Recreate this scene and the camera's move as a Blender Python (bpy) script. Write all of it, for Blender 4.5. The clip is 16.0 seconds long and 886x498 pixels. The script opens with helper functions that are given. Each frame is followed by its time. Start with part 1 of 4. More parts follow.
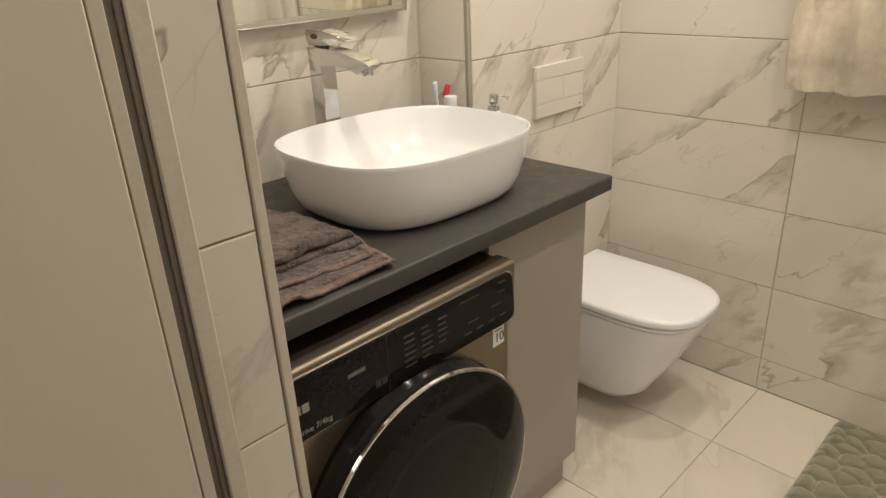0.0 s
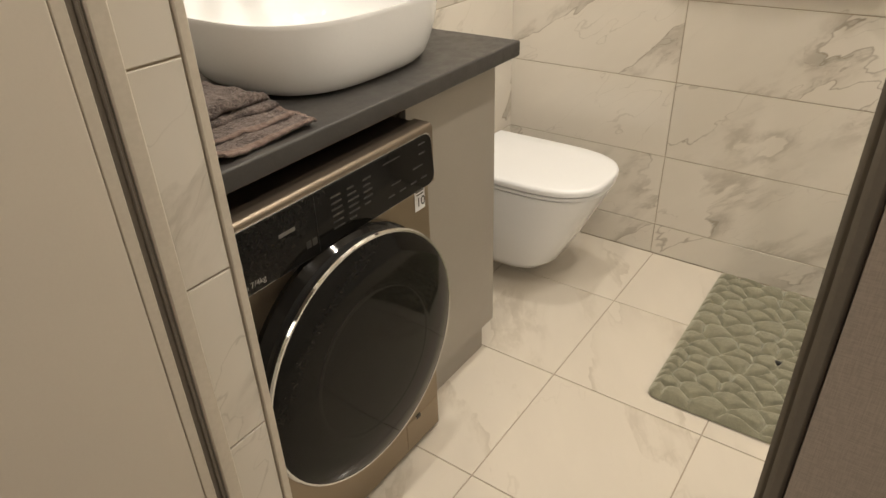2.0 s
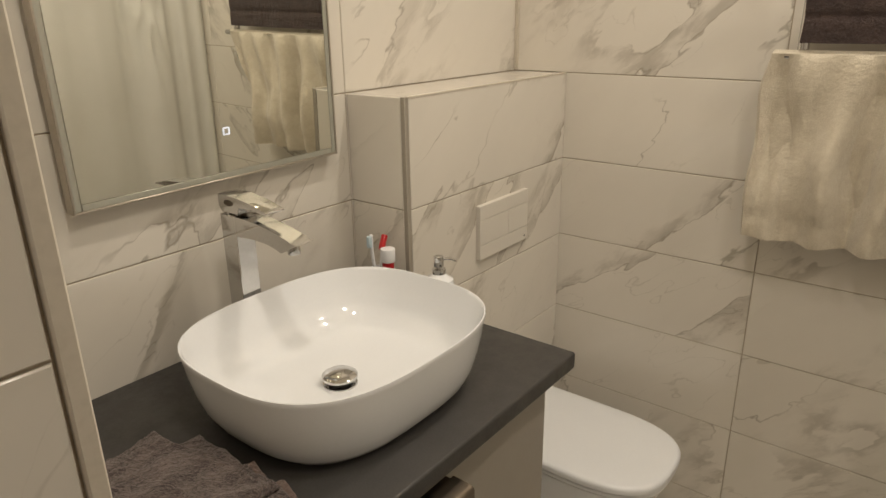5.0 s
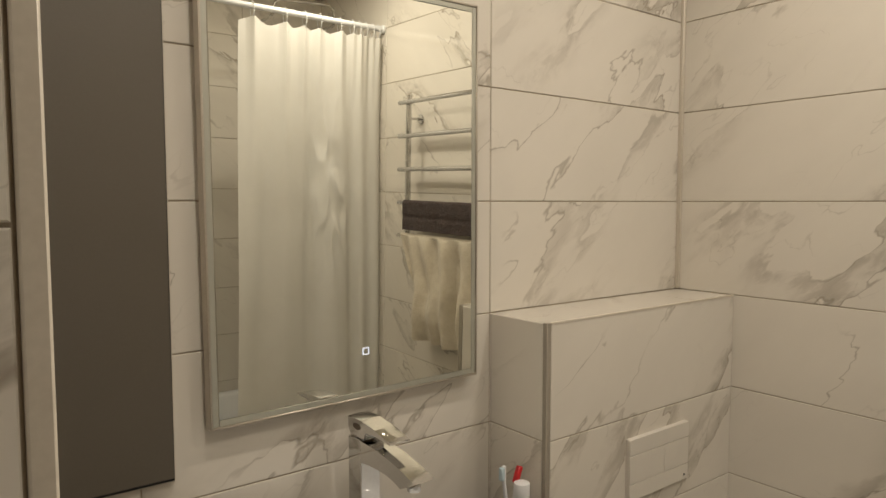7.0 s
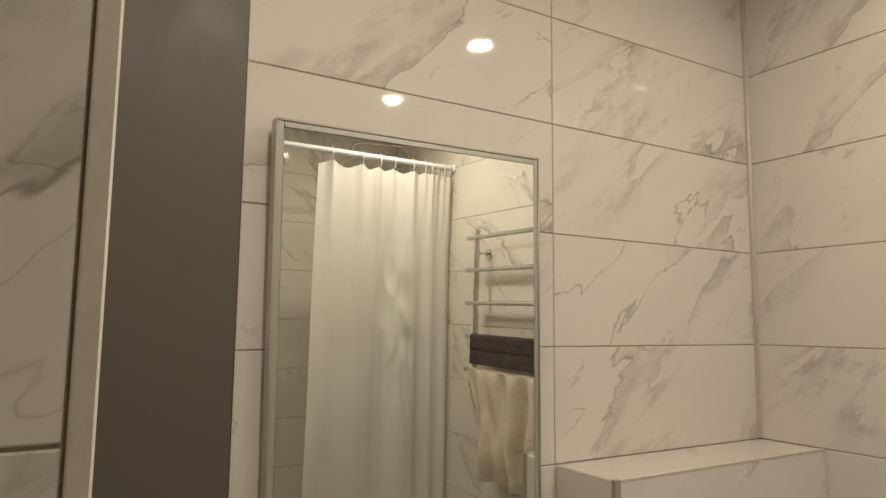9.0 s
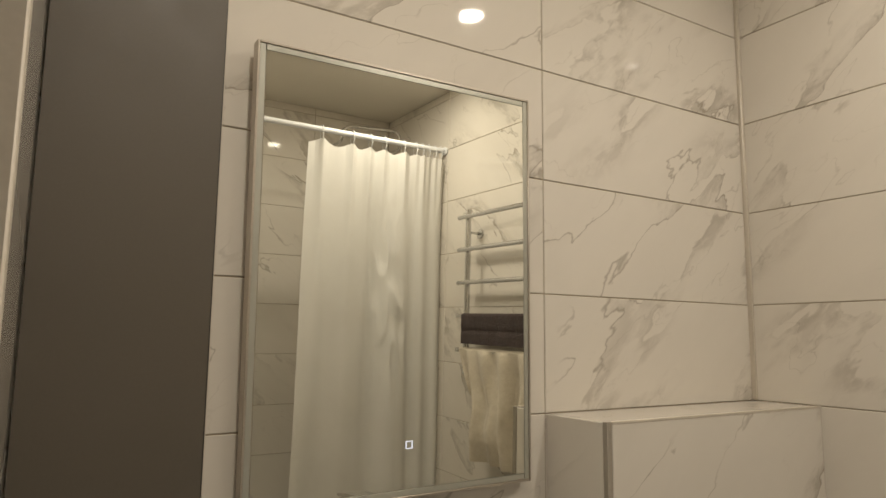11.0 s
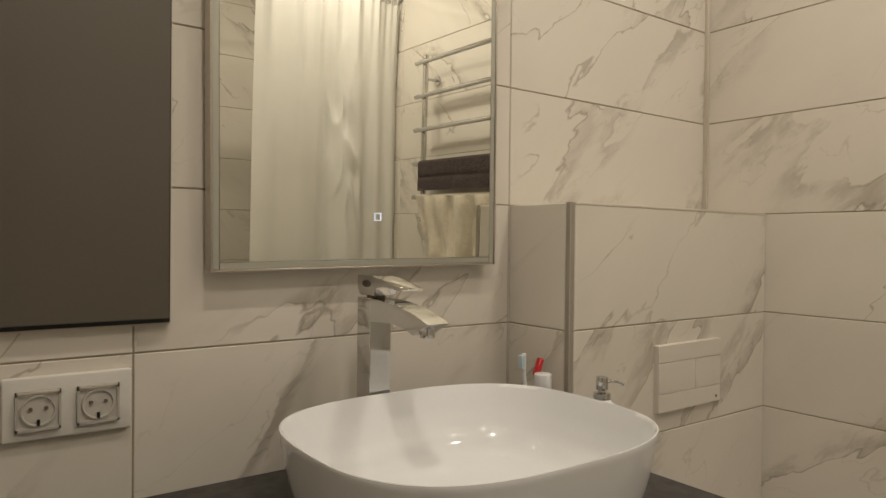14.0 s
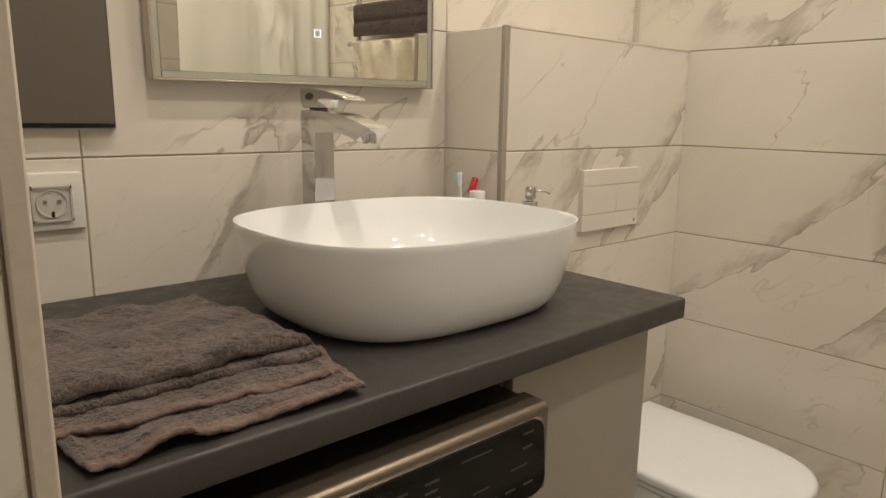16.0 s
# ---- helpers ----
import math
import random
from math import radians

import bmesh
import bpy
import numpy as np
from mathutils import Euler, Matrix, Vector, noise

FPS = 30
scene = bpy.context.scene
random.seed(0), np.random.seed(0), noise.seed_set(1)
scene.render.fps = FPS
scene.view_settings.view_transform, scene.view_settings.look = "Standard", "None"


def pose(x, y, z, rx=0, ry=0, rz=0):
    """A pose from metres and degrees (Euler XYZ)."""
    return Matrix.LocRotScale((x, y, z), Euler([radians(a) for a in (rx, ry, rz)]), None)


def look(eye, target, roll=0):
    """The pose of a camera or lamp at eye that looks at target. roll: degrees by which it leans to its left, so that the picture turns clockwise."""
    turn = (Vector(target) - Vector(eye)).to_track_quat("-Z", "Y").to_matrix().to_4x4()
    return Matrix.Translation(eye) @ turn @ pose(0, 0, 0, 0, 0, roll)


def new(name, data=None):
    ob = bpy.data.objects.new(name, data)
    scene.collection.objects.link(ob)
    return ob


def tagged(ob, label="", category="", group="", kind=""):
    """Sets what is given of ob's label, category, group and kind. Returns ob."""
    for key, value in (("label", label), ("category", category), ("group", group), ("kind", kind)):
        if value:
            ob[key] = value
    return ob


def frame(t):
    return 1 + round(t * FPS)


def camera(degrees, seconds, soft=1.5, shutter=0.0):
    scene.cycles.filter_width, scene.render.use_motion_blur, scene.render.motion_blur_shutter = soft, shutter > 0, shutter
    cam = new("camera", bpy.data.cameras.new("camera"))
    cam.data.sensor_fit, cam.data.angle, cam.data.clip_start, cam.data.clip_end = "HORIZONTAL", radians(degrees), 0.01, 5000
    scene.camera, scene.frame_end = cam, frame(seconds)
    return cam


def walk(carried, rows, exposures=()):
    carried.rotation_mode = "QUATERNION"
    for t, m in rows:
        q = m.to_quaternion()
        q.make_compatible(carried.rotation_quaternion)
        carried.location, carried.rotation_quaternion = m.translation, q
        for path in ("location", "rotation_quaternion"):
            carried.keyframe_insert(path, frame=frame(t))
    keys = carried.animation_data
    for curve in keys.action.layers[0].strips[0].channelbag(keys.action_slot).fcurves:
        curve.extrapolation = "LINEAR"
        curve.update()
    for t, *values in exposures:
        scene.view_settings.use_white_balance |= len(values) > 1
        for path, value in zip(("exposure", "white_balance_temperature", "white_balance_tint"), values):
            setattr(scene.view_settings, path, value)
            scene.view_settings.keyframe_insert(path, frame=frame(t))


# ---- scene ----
cam = camera(67.0, 16.0)
PATH = [
    (0, (0.0920, 0.0370, 1.3470), (1.3700, 1.3530, 0.5510), -2.70),
    (0.5, (0.0450, 0.0120, 1.2910), (1.3870, 1.2490, 0.4750), -2.40),
    (1, (-0.0110, -0.0200, 1.2460), (1.3690, 1.1360, 0.3750), -2.30),
    (1.5, (-0.0360, -0.0240, 1.2240), (1.3480, 1.0430, 0.2520), -2.20),
    (2, (0.0170, 0.0410, 1.2670), (1.3980, 1.0540, 0.2350), -2.00),
    (2.5, (0.1450, 0.1400, 1.3410), (1.5290, 1.1350, 0.2940), -1.90),
    (3, (0.2230, 0.1940, 1.4080), (1.6230, 1.1860, 0.3810), -1.80),
    (3.2, (0.2370, 0.2050, 1.4260), (1.6450, 1.2050, 0.4180), -1.80),
    (5.3, (0.2950, 0.2660, 1.5390), (1.7570, 1.4970, 0.9500), -0.50),
    (5.5, (0.3080, 0.2620, 1.5480), (1.7440, 1.5440, 1.0070), -0.50),
    (6, (0.3410, 0.2660, 1.5650), (1.7120, 1.6600, 1.1460), -0.20),
    (6.5, (0.3620, 0.2670, 1.5830), (1.6570, 1.7650, 1.3000), -0.20),
    (7, (0.3730, 0.2710, 1.6050), (1.5800, 1.8600, 1.4670), 0.00),
    (7.5, (0.3740, 0.2730, 1.6270), (1.5160, 1.9150, 1.6150), 0.40),
    (8, (0.3720, 0.2620, 1.6430), (1.4550, 1.9400, 1.7400), 0.60),
    (8.5, (0.3720, 0.2560, 1.6550), (1.4120, 1.9550, 1.8320), 0.70),
    (8.7, (0.3780, 0.2520, 1.6580), (1.4030, 1.9570, 1.8590), 0.70),
    (10.8, (0.4120, 0.2730, 1.5320), (1.4360, 1.9690, 1.7990), 0.60),
    (11, (0.4260, 0.2850, 1.5110), (1.4600, 1.9770, 1.7750), 0.60),
    (11.5, (0.4520, 0.3320, 1.4630), (1.5100, 2.0120, 1.7050), 0.60),
    (12, (0.4580, 0.3560, 1.4140), (1.5390, 2.0250, 1.6330), 0.60),
    (12.5, (0.4580, 0.3560, 1.3720), (1.5600, 2.0140, 1.5660), 0.50),
    (13, (0.4420, 0.3490, 1.3330), (1.5660, 1.9970, 1.4810), 0.50),
    (13.5, (0.4260, 0.3370, 1.3010), (1.5730, 1.9750, 1.3740), 0.50),
    (14, (0.4078, 0.3224, 1.2770), (1.5826, 1.9413, 1.2530), 0.60),
    (14.5, (0.3934, 0.3002, 1.2510), (1.5999, 1.8908, 1.1368), 0.60),
    (15, (0.3797, 0.2842, 1.2220), (1.6168, 1.8417, 1.0166), 0.70),
    (15.5, (0.3639, 0.2712, 1.1970), (1.6288, 1.7887, 0.8914), 0.80),
    (16, (0.3527, 0.2590, 1.1770), (1.6509, 1.7258, 0.7838), 0.90),
]
EXPOSURES = [(0, -0.1, 6450, 10), (1, 0.06, 6450, 10), (1.5, 0.16, 6450, 10), (2, 0.14, 6450, 10), (3, -0.12, 6450, 10), (4.2, -0.415, 6550, 10), (5.5, -0.79, 6620, 10), (7, -1.0, 6620, 10), (8.5, -1.1, 6620, 10), (11, -1.11, 6620, 10), (12.5, -1.06, 6620, 10), (14.5, -0.9, 6620, 10), (15.5, -0.56, 6620, 10), (16, -0.41, 6620, 10)]
walk(cam, [(t, look(eye, target, roll)) for t, eye, target, roll in PATH], EXPOSURES)

# ---- world and lamps ----
world = bpy.data.worlds.new("world")
scene.world = world
world.use_nodes = True
world.node_tree.nodes["Background"].inputs["Color"].default_value = (0.5, 0.42, 0.34, 1)
world.node_tree.nodes["Background"].inputs["Strength"].default_value = 0.02

X0, X1, Y0, Y1, H = 0.4115, 2.094, -0.907, 1.407, 2.665      # inner faces of the bathroom
BX, BY, BZ = 1.372, 1.230, 1.355                            # cistern boxing: left side, front, top
LAMPS = [(x, y) for x in (0.733, 1.685) for y in (-0.055, 0.645)]
LAMP_W, HALL_W = 9.5, 7.8
WARM = (1.0, 0.91, 0.785)


def disk_lamp(name, at, watts, size):
    data = bpy.data.lights.new(name, "AREA")
    data.shape, data.size, data.energy, data.color = "DISK", size, watts, WARM
    ob = new(name, data)
    ob.location = at
    return ob


for x, y in LAMPS:
    disk_lamp("spot_light", (x, y, H - 0.013), LAMP_W, 0.075)
# unseen hall lighting, set low so the upper door jamb stays darker
disk_lamp("hall_light", (-0.95, -0.30, 1.85), HALL_W, 0.90)


# ---- materials ----
def material(name, colour=(0.8, 0.8, 0.8), rough=0.5, metal=0.0, **extra):
    m = bpy.data.materials.new(name)
    m.use_nodes = True
    b = m.node_tree.nodes["Principled BSDF"]
    b.inputs["Base Color"].default_value = (*colour, 1)
    b.inputs["Roughness"].default_value = rough
    b.inputs["Metallic"].default_value = metal
    for key, value in extra.items():
        b.inputs[key.replace("_", " ").title().replace("Ior", "IOR")].default_value = value
    return m


class Graph:
    """Short hand for a material's nodes."""

    def __init__(self, m):
        self.t, self.b = m.node_tree, m.node_tree.nodes["Principled BSDF"]

    def put(self, kind, where=None, **values):
        n = self.t.nodes.new(kind)
        for key, value in (where or {}).items():
            self.link(value, n.inputs[key])
        for key, value in values.items():
            setattr(n, key, value)
        return n

    def link(self, a, socket):
        if hasattr(a, "links"):
            self.t.links.new(a, socket)
        else:
            socket.default_value = a

    def math(self, op, a, b=0.0, c=0.0):
        n = self.t.nodes.new("ShaderNodeMath")
        n.operation = op
        for s, v in zip(n.inputs, (a, b, c)):
            self.link(v, s)
        return n.outputs[0]

    def vec(self, op, a, b):
        n = self.t.nodes.new("ShaderNodeVectorMath")
        n.operation = op
        self.link(a, n.inputs[0]), self.link(b, n.inputs[1])
        return n.outputs[0]

    def noise(self, where, scale, detail=3.0, rough=0.5, out="Fac"):
        n = self.put("ShaderNodeTexNoise", {"Vector": where, "Scale": scale, "Detail": detail, "Roughness": rough})
        return n.outputs[out]

    def ramp(self, v, lo, hi, a=0.0, b=1.0):
        n = self.put("ShaderNodeMapRange", {"Value": v, "From Min": lo, "From Max": hi, "To Min": a, "To Max": b})
        n.interpolation_type = "SMOOTHSTEP"
        return n.outputs[0]

    def mix(self, f, a, b):
        n = self.put("ShaderNodeMix", data_type="RGBA")
        self.link(f, n.inputs[0])
        self.link((*a, 1) if isinstance(a, tuple) else a, n.inputs[6])
        self.link((*b, 1) if isinstance(b, tuple) else b, n.inputs[7])
        return n.outputs[2]

    def here(self):
        return self.put("ShaderNodeTexCoord").outputs["Object"]

    def bump(self, height, strength=0.2, distance=0.002):
        n = self.put("ShaderNodeBump", {"Height": height, "Strength": strength, "Distance": distance})
        self.link(n.outputs[0], self.b.inputs["Normal"])


def worn(m, colour, dark, scale=6.0, grain=180.0, bump=0.1, rough=None):
    """Two scales of variation and a fine relief."""
    g = Graph(m)
    p = g.here()
    f = g.math("MULTIPLY_ADD", g.noise(p, grain, 2), 0.5, g.math("MULTIPLY", g.noise(p, scale, 4, 0.6), 0.5))
    g.link(g.mix(g.ramp(f, 0.3, 0.7), dark, colour), g.b.inputs["Base Color"])
    if rough:
        g.link(g.ramp(g.noise(p, scale * 2, 4, 0.7), 0.3, 0.7, *rough), g.b.inputs["Roughness"])
    if bump:
        g.bump(g.noise(p, grain, 3), bump, 0.001)
    return m


def marble(name, base, vein, turn, rough=0.16, amount=1.0, spread=0.0, line=1.0):
    """White stone print with smoky diagonal veins, sharp on one side; every tile has its own cut."""
    m = material(name, base, rough)
    g = Graph(m)
    seed = g.put("ShaderNodeObjectInfo").outputs["Random"]
    off = g.put("ShaderNodeCombineXYZ", {"X": g.math("MULTIPLY", seed, 37.0), "Y": g.math("MULTIPLY", seed, 91.0), "Z": g.math("MULTIPLY", seed, 53.0)}).outputs[0]
    turned = g.put("ShaderNodeMapping", {"Vector": g.here()}, vector_type="TEXTURE")
    turned.inputs["Rotation"].default_value = (0, radians(turn), 0)
    turned.inputs["Scale"].default_value = (2.1, 1.0, 0.78)
    p = g.vec("ADD", turned.outputs[0], off)
    wob = g.vec("SUBTRACT", g.noise(p, 3.4, 5, 0.6, "Color"), (0.5, 0.5, 0.5))
    q = g.vec("ADD", p, g.vec("MULTIPLY", wob, (0.21, 0.21, 0.21)))
    s = g.math("SUBTRACT", g.noise(q, 2.7, 4.0, 0.50), 0.5)
    a = g.math("ABSOLUTE", s)
    across = g.put("ShaderNodeSeparateXYZ", {"Vector": turned.outputs[0]}).outputs["Z"]
    where = g.math("MULTIPLY_ADD", g.math("FRACT", g.math("MULTIPLY", seed, 7.31)), 0.42, g.math("MULTIPLY_ADD", g.noise(p, 3.0, 3.0), 0.34, -0.08))
    band = g.ramp(g.math("ABSOLUTE", g.math("ADD", across, where)), 0.02, 0.13, 1.0, 0.0)
    zone = g.math("MAXIMUM", g.math("MULTIPLY", band, 0.9), g.ramp(g.noise(p, 2.1, 1.0), 0.46 - spread, 0.58 - spread, 0.0, 0.85))
    broken = g.ramp(g.noise(q, 15.0, 5, 0.65), 0.38, 0.60, 0.12, 1.0)
    smoke = g.math("MULTIPLY", g.math("MULTIPLY", g.ramp(s, -0.004, 0.006), g.ramp(s, 0.01, 0.085, 1.0, 0.0)), g.math("MULTIPLY", zone, broken))
    core = g.math("MULTIPLY", g.ramp(a, 0.0, 0.006, 1.0, 0.0), g.math("MAXIMUM", band, g.ramp(g.noise(p, 3.6, 2.0), 0.46 - spread, 0.60 - spread)))
    c = g.math("ABSOLUTE", g.math("SUBTRACT", g.noise(q, 7.5, 2.0, 0.5), 0.5))
    fine = g.math("MULTIPLY", g.ramp(c, 0.0, 0.007, 1.0, 0.0), g.math("MULTIPLY", zone, broken))
    f = g.math("MULTIPLY_ADD", smoke, 0.62 * amount, g.math("MULTIPLY_ADD", core, 0.60 * amount * line, g.math("MULTIPLY", fine, 0.34 * amount * line)))
    f = g.math("MINIMUM", f, 0.85)
    cloud = g.mix(g.ramp(g.noise(p, 5.0, 4, 0.6), 0.3, 0.75), tuple(0.955 * v for v in base), base)
    g.link(g.mix(f, cloud, vein), g.b.inputs["Base Color"])
    g.link(g.ramp(g.noise(p, 30, 3), 0.3, 0.7, rough * 0.8, rough * 1.25), g.b.inputs["Roughness"])
    g.bump(g.noise(p, 5.0, 2), 0.03, 0.002)
    return m


def towelling(name, colour, dark, sheen=0.3, loft_height=0.007, tint=(1, 1, 1), grain=420):
    m = material(name, colour, 0.95, sheen_weight=sheen, sheen_tint=(*tint, 1))
    g = Graph(m)
    p = g.here()
    f = g.math("MULTIPLY_ADD", g.noise(p, grain, 3, 0.7), 0.6, g.math("MULTIPLY", g.noise(p, 35, 4, 0.6), 0.4))
    g.link(g.mix(g.ramp(f, 0.35, 0.65), dark, colour), g.b.inputs["Base Color"])
    g.bump(g.math("MULTIPLY_ADD", g.noise(p, 240, 3, 0.75), 0.8, g.noise(p, 80, 3)), 1.0, loft_height)
    return m


TILE = marble("marble_tile", (0.715, 0.672, 0.60), (0.30, 0.262, 0.210), -40, 0.04)
TILE_CUT = marble("marble_tile_offcut", (0.69, 0.645, 0.57), (0.27, 0.23, 0.18), -40, 0.05, 1.0, 0.16)
TILE_BOX = marble("marble_tile_boxing", (0.715, 0.672, 0.60), (0.30, 0.258, 0.20), -40, 0.05, 1.0, 0.07)
FLOOR_TILE = marble("marble_floor_tile", (0.66, 0.605, 0.52), (0.40, 0.345, 0.27), -35, 0.15, 0.85, 0.04, 0.35)
GROUT = worn(material("grout", rough=0.9), (0.440, 0.370, 0.279), (0.380, 0.317, 0.235))
TRIM = worn(material("trim_metal", rough=0.6), (0.335, 0.298, 0.245), (0.305, 0.272, 0.224), bump=0.02)
ALU = worn(material("pale_trim", rough=0.42, metal=0.1), (0.620, 0.566, 0.478), (0.560, 0.509, 0.425), bump=0.02)
MIRRORFRAME = worn(material("brushed_frame", rough=0.34, metal=0.7), (0.54, 0.49, 0.42), (0.48, 0.435, 0.37), bump=0.01)
# the ceramic's faint blue is put in to offset the warm lamp colour
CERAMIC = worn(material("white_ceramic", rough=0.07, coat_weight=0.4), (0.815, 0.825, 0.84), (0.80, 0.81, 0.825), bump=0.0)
PLASTIC = worn(material("white_plastic", rough=0.28), (0.79, 0.80, 0.815), (0.77, 0.78, 0.795), bump=0.02)
TILEWHITE = worn(material("satin_plate", rough=0.3), (0.69, 0.65, 0.585), (0.67, 0.63, 0.565), bump=0.02)
CHROME = worn(material("chrome", rough=0.06, metal=1.0), (0.66, 0.655, 0.645), (0.61, 0.605, 0.595), bump=0.0, rough=(0.04, 0.12))
COUNTER = worn(material("dark_stone", rough=0.5), (0.049, 0.046, 0.043), (0.038, 0.035, 0.033), 14, 260, 0.12, (0.42, 0.6))
CABINET = worn(material("grey_lacquer", rough=0.45), (0.320, 0.292, 0.252), (0.308, 0.281, 0.243), 5, 200, 0.02, (0.38, 0.5))
HATCH = worn(material("taupe_lacquer", rough=0.5), (0.105, 0.090, 0.071), (0.099, 0.085, 0.067), 4, 200, 0.03, (0.42, 0.55))
BLACK = worn(material("black_plastic", rough=0.45), (0.012, 0.011, 0.010), (0.008, 0.008, 0.007), bump=0.02)
GLASSY = worn(material("black_glass", rough=0.07, ior=1.24), (0.008, 0.007, 0.006), (0.005, 0.005, 0.004), bump=0.0)
STEEL = worn(material("warm_steel", rough=0.34, metal=0.85), (0.300, 0.240, 0.173), (0.275, 0.221, 0.158), 3, 400, 0.02, (0.30, 0.40))
DARKSTEEL = worn(material("dark_bronze", rough=0.3, metal=0.8), (0.16, 0.128, 0.10), (0.13, 0.105, 0.082), bump=0.02)
FASCIA = worn(material("bronze_strip", rough=0.36, metal=0.85), (0.19, 0.155, 0.118), (0.17, 0.138, 0.105), 3, 300, 0.02)
GLASSRING = material("smoked_ring", (0.010, 0.009, 0.008), 0.08, ior=1.25)
INK = material("pale_print", (0.27, 0.255, 0.23), 0.5)
DIMINK = material("dim_print", (0.13, 0.122, 0.110), 0.5)
GREYINK = material("grey_print", (0.036, 0.033, 0.030), 0.5)
HOLE = material("shaded_plastic", (0.17, 0.145, 0.118), 0.6)
RED = worn(material("red_plastic", rough=0.3), (0.55, 0.02, 0.025), (0.45, 0.015, 0.02), bump=0.0)
BLUE = material("pale_blue_bristle", (0.50, 0.62, 0.68), 0.8)
MIRROR = material("mirror", (0.91, 0.917, 0.845), 0.004, 1.0)
FROST = material("frosted_band", (0.47, 0.47, 0.41), 0.35, 0.5)
CEIL = worn(material("ceiling_paint", rough=0.6), (0.78, 0.735, 0.65), (0.76, 0.715, 0.63), bump=0.02)
WALLPAPER = material("linen_wallpaper", (0.3, 0.26, 0.22), 0.85)
DOORPAINT = worn(material("door_laminate", rough=0.5), (0.660, 0.600, 0.509), (0.645, 0.586, 0.496), 4, 300, 0.03)
FRAMEGREY = worn(material("door_frame_laminate", rough=0.5), (0.215, 0.190, 0.155), (0.195, 0.174, 0.142), 6, 300, 0.03)
SEAL = worn(material("rubber_seal", rough=0.6), (0.155, 0.132, 0.104), (0.125, 0.106, 0.083), bump=0.02)
HALLFLOOR = worn(material("laminate_floor", rough=0.5), (0.30, 0.22, 0.15), (0.22, 0.16, 0.11), 5, 90, 0.1)
GREY_TOWEL = towelling("grey_towelling", (0.156, 0.118, 0.106), (0.025, 0.018, 0.0165), 0.28, 0.008, (1.0, 0.89, 0.83), 330)
GREY_HEM = towelling("woven_hem", (0.190, 0.143, 0.124), (0.108, 0.071, 0.060), 0.2, 0.0025, (1.0, 0.78, 0.66))
DARK_TOWEL = towelling("dark_towelling", (0.068, 0.042, 0.036), (0.030, 0.018, 0.016), 0.1)
CREAM_TOWEL = towelling("cream_towelling", (0.62, 0.56, 0.45), (0.50, 0.44, 0.34), 0.3, 0.0025)
MATTE_MAT = towelling("sage_plush", (0.270, 0.258, 0.184), (0.185, 0.176, 0.124), 0.65, 0.0020, (1.0, 0.98, 0.82))
GLOW = bpy.data.materials.new("lamp_glow")
GLOW.use_nodes = True
GLOW.node_tree.nodes["Principled BSDF"].inputs["Emission Color"].default_value = (1.0, 0.86, 0.66, 1)
GLOW.node_tree.nodes["Principled BSDF"].inputs["Emission Strength"].default_value = 25.0
ICON = bpy.data.materials.new("icon_glow")
ICON.use_nodes = True
ICON.node_tree.nodes["Principled BSDF"].inputs["Emission Color"].default_value = (0.62, 0.75, 1.0, 1)
ICON.node_tree.nodes["Principled BSDF"].inputs["Emission Strength"].default_value = 1.3
CURTAIN = material("curtain_vinyl", (0.80, 0.78, 0.72), 0.27, subsurface_weight=0.0)
CLEAR = worn(material("hazy_plastic", rough=0.2), (0.50, 0.475, 0.435), (0.46, 0.437, 0.40), bump=0.0)
PLATE = worn(material("socket_frame_plastic", rough=0.3), (0.72, 0.70, 0.66), (0.69, 0.67, 0.63), bump=0.02)
SOCKET = worn(material("socket_plastic", rough=0.3), (0.55, 0.525, 0.48), (0.51, 0.487, 0.445), bump=0.02)


def finish_materials():
    g = Graph(WALLPAPER)
    p = g.here()
    warp = g.put("ShaderNodeMapping", {"Vector": p})
    warp.inputs["Scale"].default_value = (1400, 1400, 90)
    weft = g.put("ShaderNodeMapping", {"Vector": p})
    weft.inputs["Scale"].default_value = (120, 120, 1300)
    weave = g.math("MULTIPLY_ADD", g.noise(warp.outputs[0], 1.0, 2), 0.5, g.math("MULTIPLY", g.noise(weft.outputs[0], 1.0, 2), 0.5))
    g.link(g.mix(g.ramp(weave, 0.35, 0.65), (0.43, 0.375, 0.315), (0.53, 0.465, 0.395)), g.b.inputs["Base Color"])
    g.bump(weave, 0.2, 0.0006)
    # cloth that lets some light through
    t = CURTAIN.node_tree
    b, out = t.nodes["Principled BSDF"], t.nodes["Material Output"]
    through_light = t.nodes.new("ShaderNodeBsdfTranslucent")
    through_light.inputs["Color"].default_value = (0.74, 0.72, 0.66, 1)
    both = t.nodes.new("ShaderNodeMixShader")
    both.inputs[0].default_value = 0.20
    t.links.new(b.outputs[0], both.inputs[1])
    t.links.new(through_light.outputs[0], both.inputs[2])
    t.links.new(both.outputs[0], out.inputs["Surface"])
    g = Graph(CURTAIN)
    p = g.here()
    g.link(g.mix(g.ramp(g.noise(p, 5, 4), 0.3, 0.7), (0.82, 0.80, 0.75), (0.86, 0.845, 0.80)), g.b.inputs["Base Color"])
    g.bump(g.noise(p, 14, 4, 0.6), 0.25, 0.004)


finish_materials()


# ---- mesh helpers ----
def thing(name, at, label, category, group="", kind=""):
    ob = new(name)
    ob.location, ob.empty_display_size = at, 0.05
    ob["base"] = at
    return tagged(ob, label, category, group, kind)


